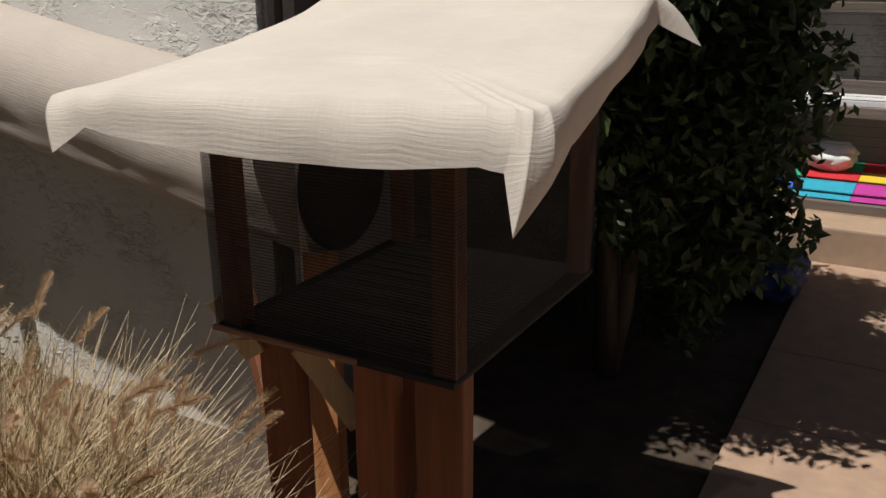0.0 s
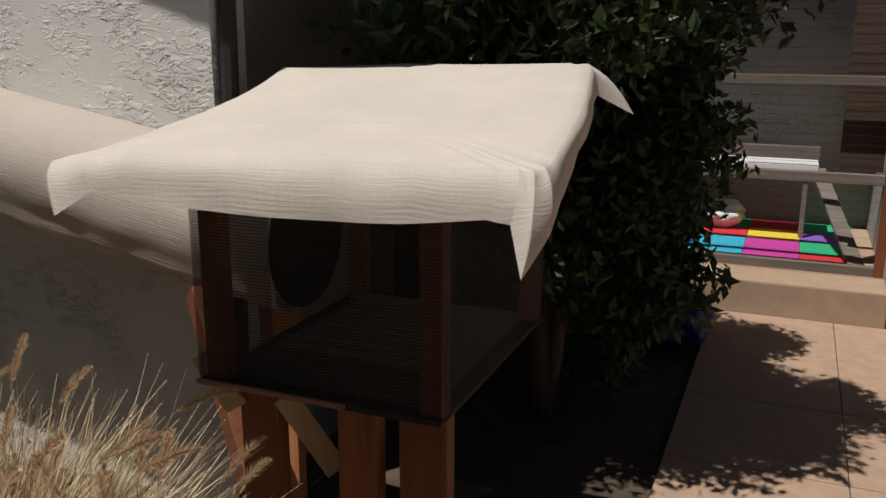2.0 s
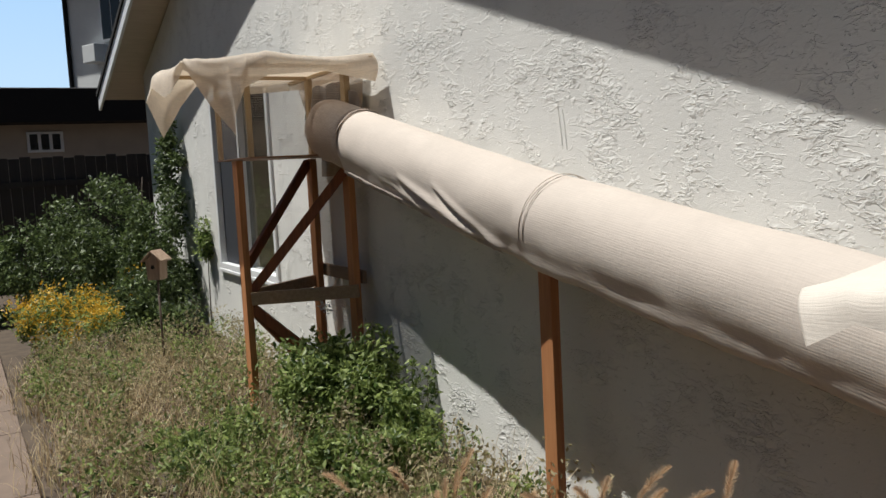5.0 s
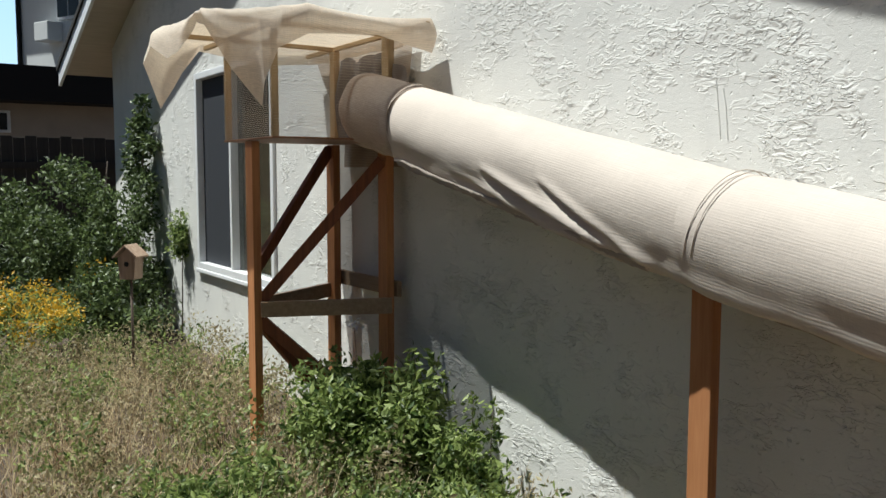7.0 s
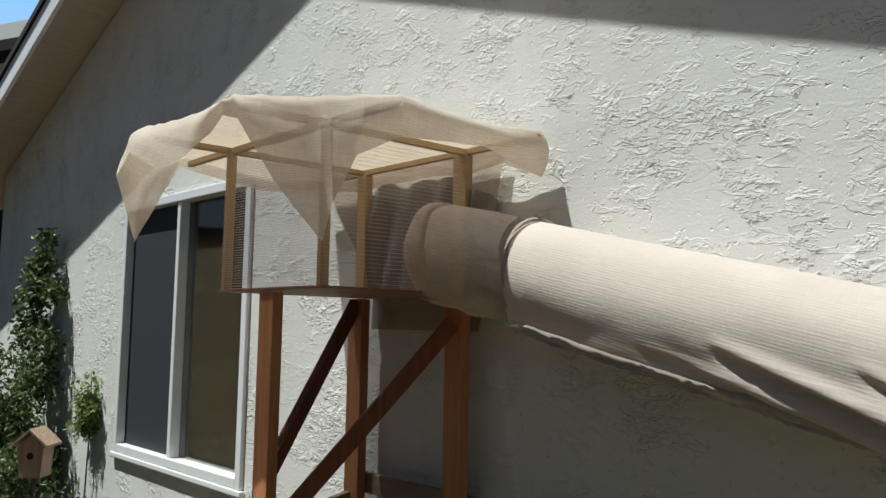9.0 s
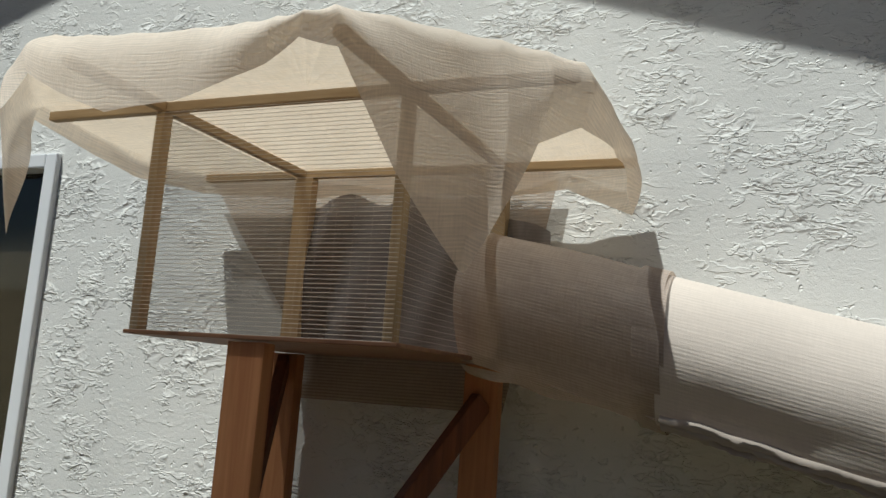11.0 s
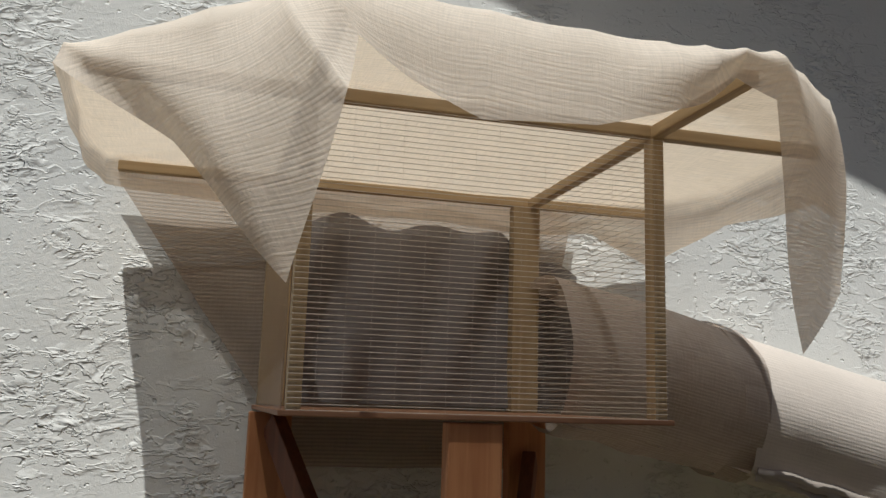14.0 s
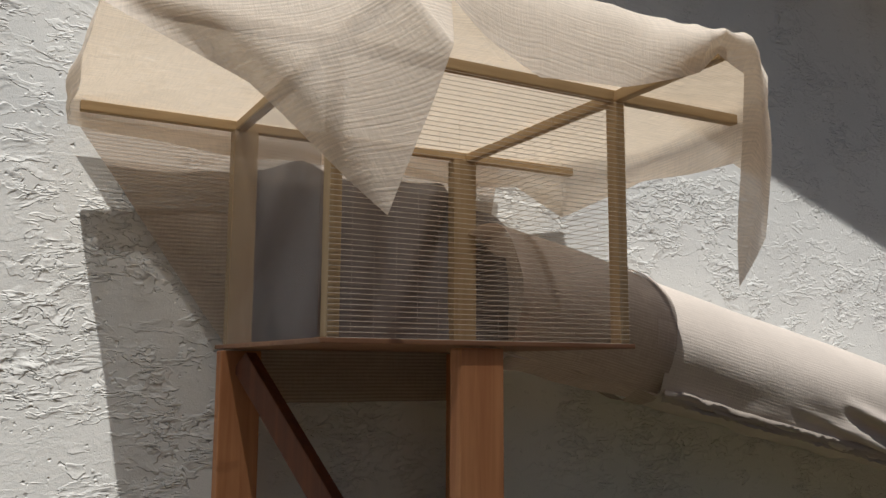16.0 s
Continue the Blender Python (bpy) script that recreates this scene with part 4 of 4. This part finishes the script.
for i in range(122):
    ob = part("board", blocker_board, FENCEWOOD, fence)
    ob.matrix_basis = pose(-8.5 + 0.147 * i, -4.3 + 0.006 * (i % 2), 0.0, 0, 0, -90)
part("fence_rail", box((-8.575, -9, 0.4), (-8.535, 4.2, 0.49), 0.003), FENCEWOOD, fence)
part("fence_rail", box((-8.575, -9, 1.45), (-8.535, 4.2, 1.54), 0.003), FENCEWOOD, fence)
WHITEWALL = mat_plain("pale painted siding", (0.72, 0.74, 0.74), 0.8, 0, 0.05, 3, 0.1)
TANWALL = mat_plain("tan painted siding", (0.42, 0.36, 0.30), 0.85, 0, 0.08, 3, 0.1)
near = thing("neighbour_house", "single-storey neighbour house with a dark roof", "house")
part("wall", box((-18, -8, -0.05), (-13.2, 9, 2.75)), TANWALL, near)
bm = bmesh.new()
sec = [(-12.5, 3.28), (-15.6, 3.62), (-18.7, 3.28), (-18.7, 2.62), (-12.5, 2.66)]
fa = [bm.verts.new((x, -8.5, z)) for x, z in sec]
fb = [bm.verts.new((x, 9.5, z)) for x, z in sec]
bm.faces.new(fa), bm.faces.new(fb[::-1])
for i in range(5):
    bm.faces.new((fa[i], fb[i], fb[(i + 1) % 5], fa[(i + 1) % 5]))
bmesh.ops.recalc_face_normals(bm, faces=bm.faces)
part("roof", bm, SHINGLE, near, "dark shingle roof")
w = part("window", box((-13.2, -0.75, 2.12), (-13.15, -0.1, 2.52), 0.01), VINYL, near, "white window")
for k in range(3):
    part("pane", box((-13.149, -0.70 + 0.2 * k, 2.17), (-13.14, -0.56 + 0.2 * k, 2.47)), GLASS, w)
far_h = thing("apartment_house", "tall pale two-storey house under blue sky", "house")
SITE = pose(-20.0, 1.0, 0.0, 0, 0, math.degrees(math.atan2(0.40, 0.917)))


def on_site(bm):
    bmesh.ops.transform(bm, matrix=SITE, verts=bm.verts)
    return bm


part("wall", on_site(box((0, 0, -0.05), (9, 6, 7.6))), WHITEWALL, far_h)
part("roof", on_site(box((-0.6, -0.55, 6.75), (9.5, 6.5, 7.0), 0.02)), SHINGLE, far_h, "dark roof edge")
part("downpipe", on_site(tube([(0.05, -0.06, 0), (0.05, -0.06, 6.7)], 0.06, 8)), SHINGLE, far_h)
w = part("window", on_site(box((1.6, -0.04, 5.05), (2.6, 0.02, 6.6), 0.01)), VINYL, far_h, "white window")
for k in range(2):
    part("pane", on_site(box((1.68 + 0.44 * k, -0.05, 5.13), (2.08 + 0.44 * k, -0.041, 6.52))), GLASS, w)
part("air_conditioner", on_site(box((1.25, -0.4, 4.55), (1.8, 0.0, 5.0), 0.02)), WHITEWALL, far_h, "white air conditioner box")

# ---- patio: step, screened enclosure, mat ----
STEP = mat_plain("sandy concrete", (0.40, 0.285, 0.20), 0.85, 0, 0.12, 14, 0.3)
bm = box((3.94, 2.66, -0.1), (5.96, 2.96, 0.18), 0.012)
tagged(part("step_1", bm, STEP, None, "sandy concrete step below the screened enclosure"), "", "step", "", "structure")
tagged(part("enclosure_floor", box((3.94, 2.961, -0.1), (5.95, 4.35, 0.18)), STEP, None, "concrete floor of the screened enclosure"), "", "floor", "", "structure")
GREYBOARD = mat_wood("bleached grey wood", (0.26, 0.225, 0.19), (0.14, 0.115, 0.095), 0)
enc = thing("screen_enclosure", "weathered timber frame of a screened cat enclosure", "enclosure")
for x in (4.2, 5.905):
    part("post", box((x, 2.97, 0.18), (x + 0.045, 3.03, 2.25), 0.003), REDWOOD_DEEP, enc)
for z, h in ((0.18, 0.05), (0.675, 0.055), (1.19, 0.05), (2.2, 0.06)):
    part("rail", box((4.246, 2.975, z), (5.904, 3.02, z + h), 0.003), GREYBOARD, enc)
part("wire_mesh", wire_panel((4.25, 3.022, 0.23), (1, 0, 0), (0, 0, 1), 1.65, 1.95, 0.05, 0.05, 0.0006), BLACKMESH, enc)
part("panel", box((5.68, 3.1, 0.73), (5.9, 3.12, 1.9), 0.002), DARKWOOD, enc)
plank = thing("ramp_plank", "grey wooden plank leaning inside the enclosure", "plank")
part("board", beam((5.6, 3.9, 0.62), (5.83, 3.12, 0.19), 0.09, 0.02), GREYBOARD, plank)
shelf = thing("cat_shelf", "white-edged shelf on thin legs inside the enclosure", "shelf")
part("board", box((4.6, 3.75, 0.62), (5.6, 4.1, 0.66), 0.004), VINYL, shelf)
for x in (4.65, 5.52):
    part("leg", box((x, 3.78, 0.18), (x + 0.03, 3.81, 0.62), 0.002), GREYBOARD, shelf)
part("rail", box((4.6, 3.74, 0.70), (5.6, 3.76, 0.78), 0.004), GREYBOARD, shelf)
COLOURS = {"r": (0.60, 0.03, 0.04), "y": (0.75, 0.55, 0.04), "g": (0.02, 0.42, 0.20), "b": (0.04, 0.16, 0.60), "p": (0.20, 0.10, 0.42), "c": (0.03, 0.42, 0.60), "m": (0.55, 0.05, 0.35), "o": (0.75, 0.22, 0.03)}
FOAM = {k: mat_plain("foam " + k, c, 0.75, 0, 0.06, 60, 0.1) for k, c in COLOURS.items()}
mat = thing("foam_mat", "play mat of bright coloured foam squares", "mat")
for j, row in enumerate(("rycmr", "gbcmg", "bgryp", "rygrg")):
    for i, k in enumerate(row):
        x, y = 4.27 + 0.316 * i, 3.04 + 0.316 * j
        part("foam_tile", box((x, y, 0.181), (x + 0.314, y + 0.314, 0.193), 0.003), FOAM[k], mat)

CUSHION = mat_plain("off-white fleece", (0.72, 0.74, 0.70), 0.95, 0, 0.12, 30, 0.5)
TARP = mat_plain("dark blue woven plastic", (0.012, 0.03, 0.14), 0.55, 0, 0.4, 14, 0.3)


def bundle(name, label, category, at_, half, material, rough_by):
    """A soft crumpled heap."""
    bm = bmesh.new()
    bmesh.ops.create_icosphere(bm, subdivisions=4, radius=1.0)
    for v in bm.verts:
        n = noise.noise(v.co * 1.7) * rough_by + noise.noise(v.co * 4.5) * rough_by * 0.45
        v.co = v.co * (1 + n)
        v.co = Vector((v.co.x * half[0], v.co.y * half[1], max(-1.0, v.co.z) * half[2] + half[2])) + Vector(at_)
    return tagged(part(name, bm, material, None, "", True), label, category)


bundle("cushion", "white fleece cushion lying on the foam mat", "cushion", (5.03, 3.98, 0.193), (0.17, 0.14, 0.09), CUSHION, 0.25)
bundle("tarp", "crumpled dark blue tarp lying by the shrub", "tarp", (5.02, 2.1, 0.0), (0.16, 0.26, 0.10), TARP, 0.35)

# ---- patio window, shade sheet on the return wall, downspout ----
pw = thing("window_2", "white-framed window in the patio wall", "window", "", "structure")
for nm, lo, hi in frame_bars(6.11, 7.5, 0.77, 1.95, 0.085, 2.92, 3.03):
    part(nm, box(lo, hi, 0.006), VINYL, pw)
part("sill", box((6.09, 2.90, 0.735), (7.56, 2.949, 0.769), 0.006), VINYL, pw)
p = part("pane", box((6.195, 2.985, 0.855), (7.415, 2.991, 1.865)), GLASS, pw)
p.visible_shadow = False
SHADE_AND_PIPE = mat_plain("dark shade sheet and downspout paint", (0.035, 0.03, 0.028), 0.5, 0, 0.2, 8, 0.1)
dd = thing("shade_panel", "dark sheet for the shrub's shade on the return wall", "door", "", "structure")
# dark sheet added where the shrub's shade falls on the return wall
part("shade_sheet", box((3.931, 1.15, 0.02), (3.955, 2.35, 2.05), 0.004), SHADE_AND_PIPE, dd)
part("downspout", tube([(3.965, -0.0, -0.02), (3.965, 0.06, 2.7)], 0.025, 8), SHADE_AND_PIPE, None).parent = dd

# ---- pen of white wire with green toys ----
PENWHITE = mat_plain("white coated wire", (0.75, 0.75, 0.73), 0.4, 0, 0.05, 30, 0.05)
GREEN = mat_plain("green plastic", (0.02, 0.42, 0.16), 0.4, 0, 0.1, 10, 0.05)
GREYSTUFF = mat_plain("grey printed sack", (0.24, 0.24, 0.25), 0.6, 0, 0.5, 24, 0.4)
pen = thing("wire_pen", "folding white wire exercise pen on the patio", "pen")
CORNERS = [(5.99, 2.62), (5.97, 2.15), (6.55, 1.86), (7.1, 2.1)]
for (xa, ya), (xb, yb) in zip(CORNERS, CORNERS[1:]):
    d = Vector((xb - xa, yb - ya, 0))
    n = int(d.length / 0.036)
    for z in (0.02, 0.25, 0.5, 0.74):
        part("rail", tube([(xa, ya, z), (xb, yb, z)], 0.003, 6), PENWHITE, pen)
    for k in range(n + 1):
        f = k / n
        part("bar", tube([(xa + d.x * f, ya + d.y * f, 0.005), (xa + d.x * f, ya + d.y * f, 0.76)], 0.0024, 5), PENWHITE, pen)
sack = thing("printed_sack", "crumpled grey printed sack behind the pen", "sack")
bm = box((6.10, 2.58, 0.0), (6.30, 2.70, 0.66), 0.04)
bmesh.ops.subdivide_edges(bm, edges=bm.edges[:], cuts=3, use_grid_fill=True)
for v in bm.verts:
    v.co += Vector((noise.noise(v.co * 9), noise.noise(v.co * 9 + Vector((5, 0, 0))), 0)) * 0.025
part("body", bm, GREYSTUFF, sack, "", True)
for x, y, r, h in ((6.2, 2.2, 0.09, 0.16), (6.36, 2.1, 0.07, 0.24), (6.52, 2.25, 0.1, 0.14), (6.65, 2.1, 0.06, 0.2)):
    pot = thing("plastic_tub", "green plastic tub inside the wire pen", "tub", "green tubs")
    bm = bmesh.new()
    bmesh.ops.create_cone(bm, segments=24, radius1=r * 0.8, radius2=r, depth=h, cap_ends=True, matrix=Matrix.Translation((x, y, h / 2 + 0.001)))
    bm.faces.ensure_lookup_table()
    topf = max(bm.faces, key=lambda f: f.calc_center_median().z)
    r2 = bmesh.ops.inset_region(bm, faces=[topf], thickness=0.006)
    bmesh.ops.translate(bm, verts=topf.verts[:], vec=(0, 0, -h * 0.8))
    part("body", bm, GREEN, pot)
    part("rim", tube([(x + r * math.cos(a), y + r * math.sin(a), h) for a in (2 * math.pi * k / 24 for k in range(25))], 0.006, 6), GREEN, pot)
slab = tagged(part("stone_slab", box((5.93, 1.86, 0.0), (6.25, 2.06, 0.045), 0.008), GREYSTUFF, None, "grey concrete slab lying by the pen"), "", "slab")

# ---- slatted patio chair ----
chair = thing("patio_chair", "dark brown slatted wooden patio chair", "chair")
CHAIRWOOD = mat_wood("dark brown stained wood", (0.13, 0.06, 0.04), (0.07, 0.032, 0.022), 0)
C = pose(5.76, 0.1, 0.0, 0, 0, -4)


def chair_part(nm, lo, hi, tilt=None):
    bm = box(lo, hi, 0.004)
    if tilt:
        bmesh.ops.transform(bm, matrix=Matrix.Translation((0, 0.0, 0.3)) @ Matrix.Rotation(radians(tilt), 4, "X") @ Matrix.Translation((0, 0, -0.3)), verts=bm.verts)
    bmesh.ops.transform(bm, matrix=C, verts=bm.verts)
    part(nm, bm, CHAIRWOOD, chair)


for x in (0.0, 0.47):
    chair_part("stile", (x, 0, 0.28), (x + 0.035, 0.03, 0.685), 6)
    chair_part("leg", (x, 0.0, 0.0), (x + 0.035, 0.035, 0.30))
    chair_part("leg", (x, 0.40, 0.0), (x + 0.035, 0.435, 0.30))
chair_part("top_rail", (0.036, 0.002, 0.615), (0.469, 0.028, 0.68), 6)
for k in range(4):
    chair_part("back_slat", (0.036, 0.006, 0.325 + 0.073 * k), (0.469, 0.022, 0.372 + 0.073 * k), 6)
for k in range(6):
    chair_part("seat_slat", (-0.005, 0.03 + 0.072 * k, 0.301), (0.51, 0.092 + 0.072 * k, 0.32))

# ---- paving, laid piece by piece ----
pave = thing("patio_paving", "pinkish concrete paving slabs of the patio", "paving", "", "structure")
slabs = []
for k in range(3):
    m = mesh_of("paver", box((0, 0, -0.05), (0.597, 0.597, 0.0 - 0.0015 * k), 0.003))
    m.materials.append(PAVER)
    slabs.append(m)
for i in range(8):
    for j in range(8):
        ob = part("paver", slabs[(i * 3 + j * 5) % 3], PAVER, pave)
        ob.location = (5.12 + 0.6 * i, -2.14 + 0.6 * j, 0.0)
PATHSTONE = mat_plain("pale path concrete", (0.16, 0.118, 0.09), 0.9, 0, 0.2, 9, 0.3)
path = thing("garden_path", "pale pinkish concrete garden path beside the bed", "path", "", "structure")
path_slabs = []
for k in range(3):
    m = mesh_of("paver", box((0, 0, -0.05), (0.597, 0.597, 0.0 - 0.0015 * k), 0.003))
    m.materials.append(PATHSTONE)
    path_slabs.append(m)
for i in range(16):
    for j in range(3):
        ob = part("paver", path_slabs[(i * 5 + j * 2) % 3], PATHSTONE, path)
        ob.location = (4.35 - 0.6 * i, -3.66 + 0.6 * j, 0.0)
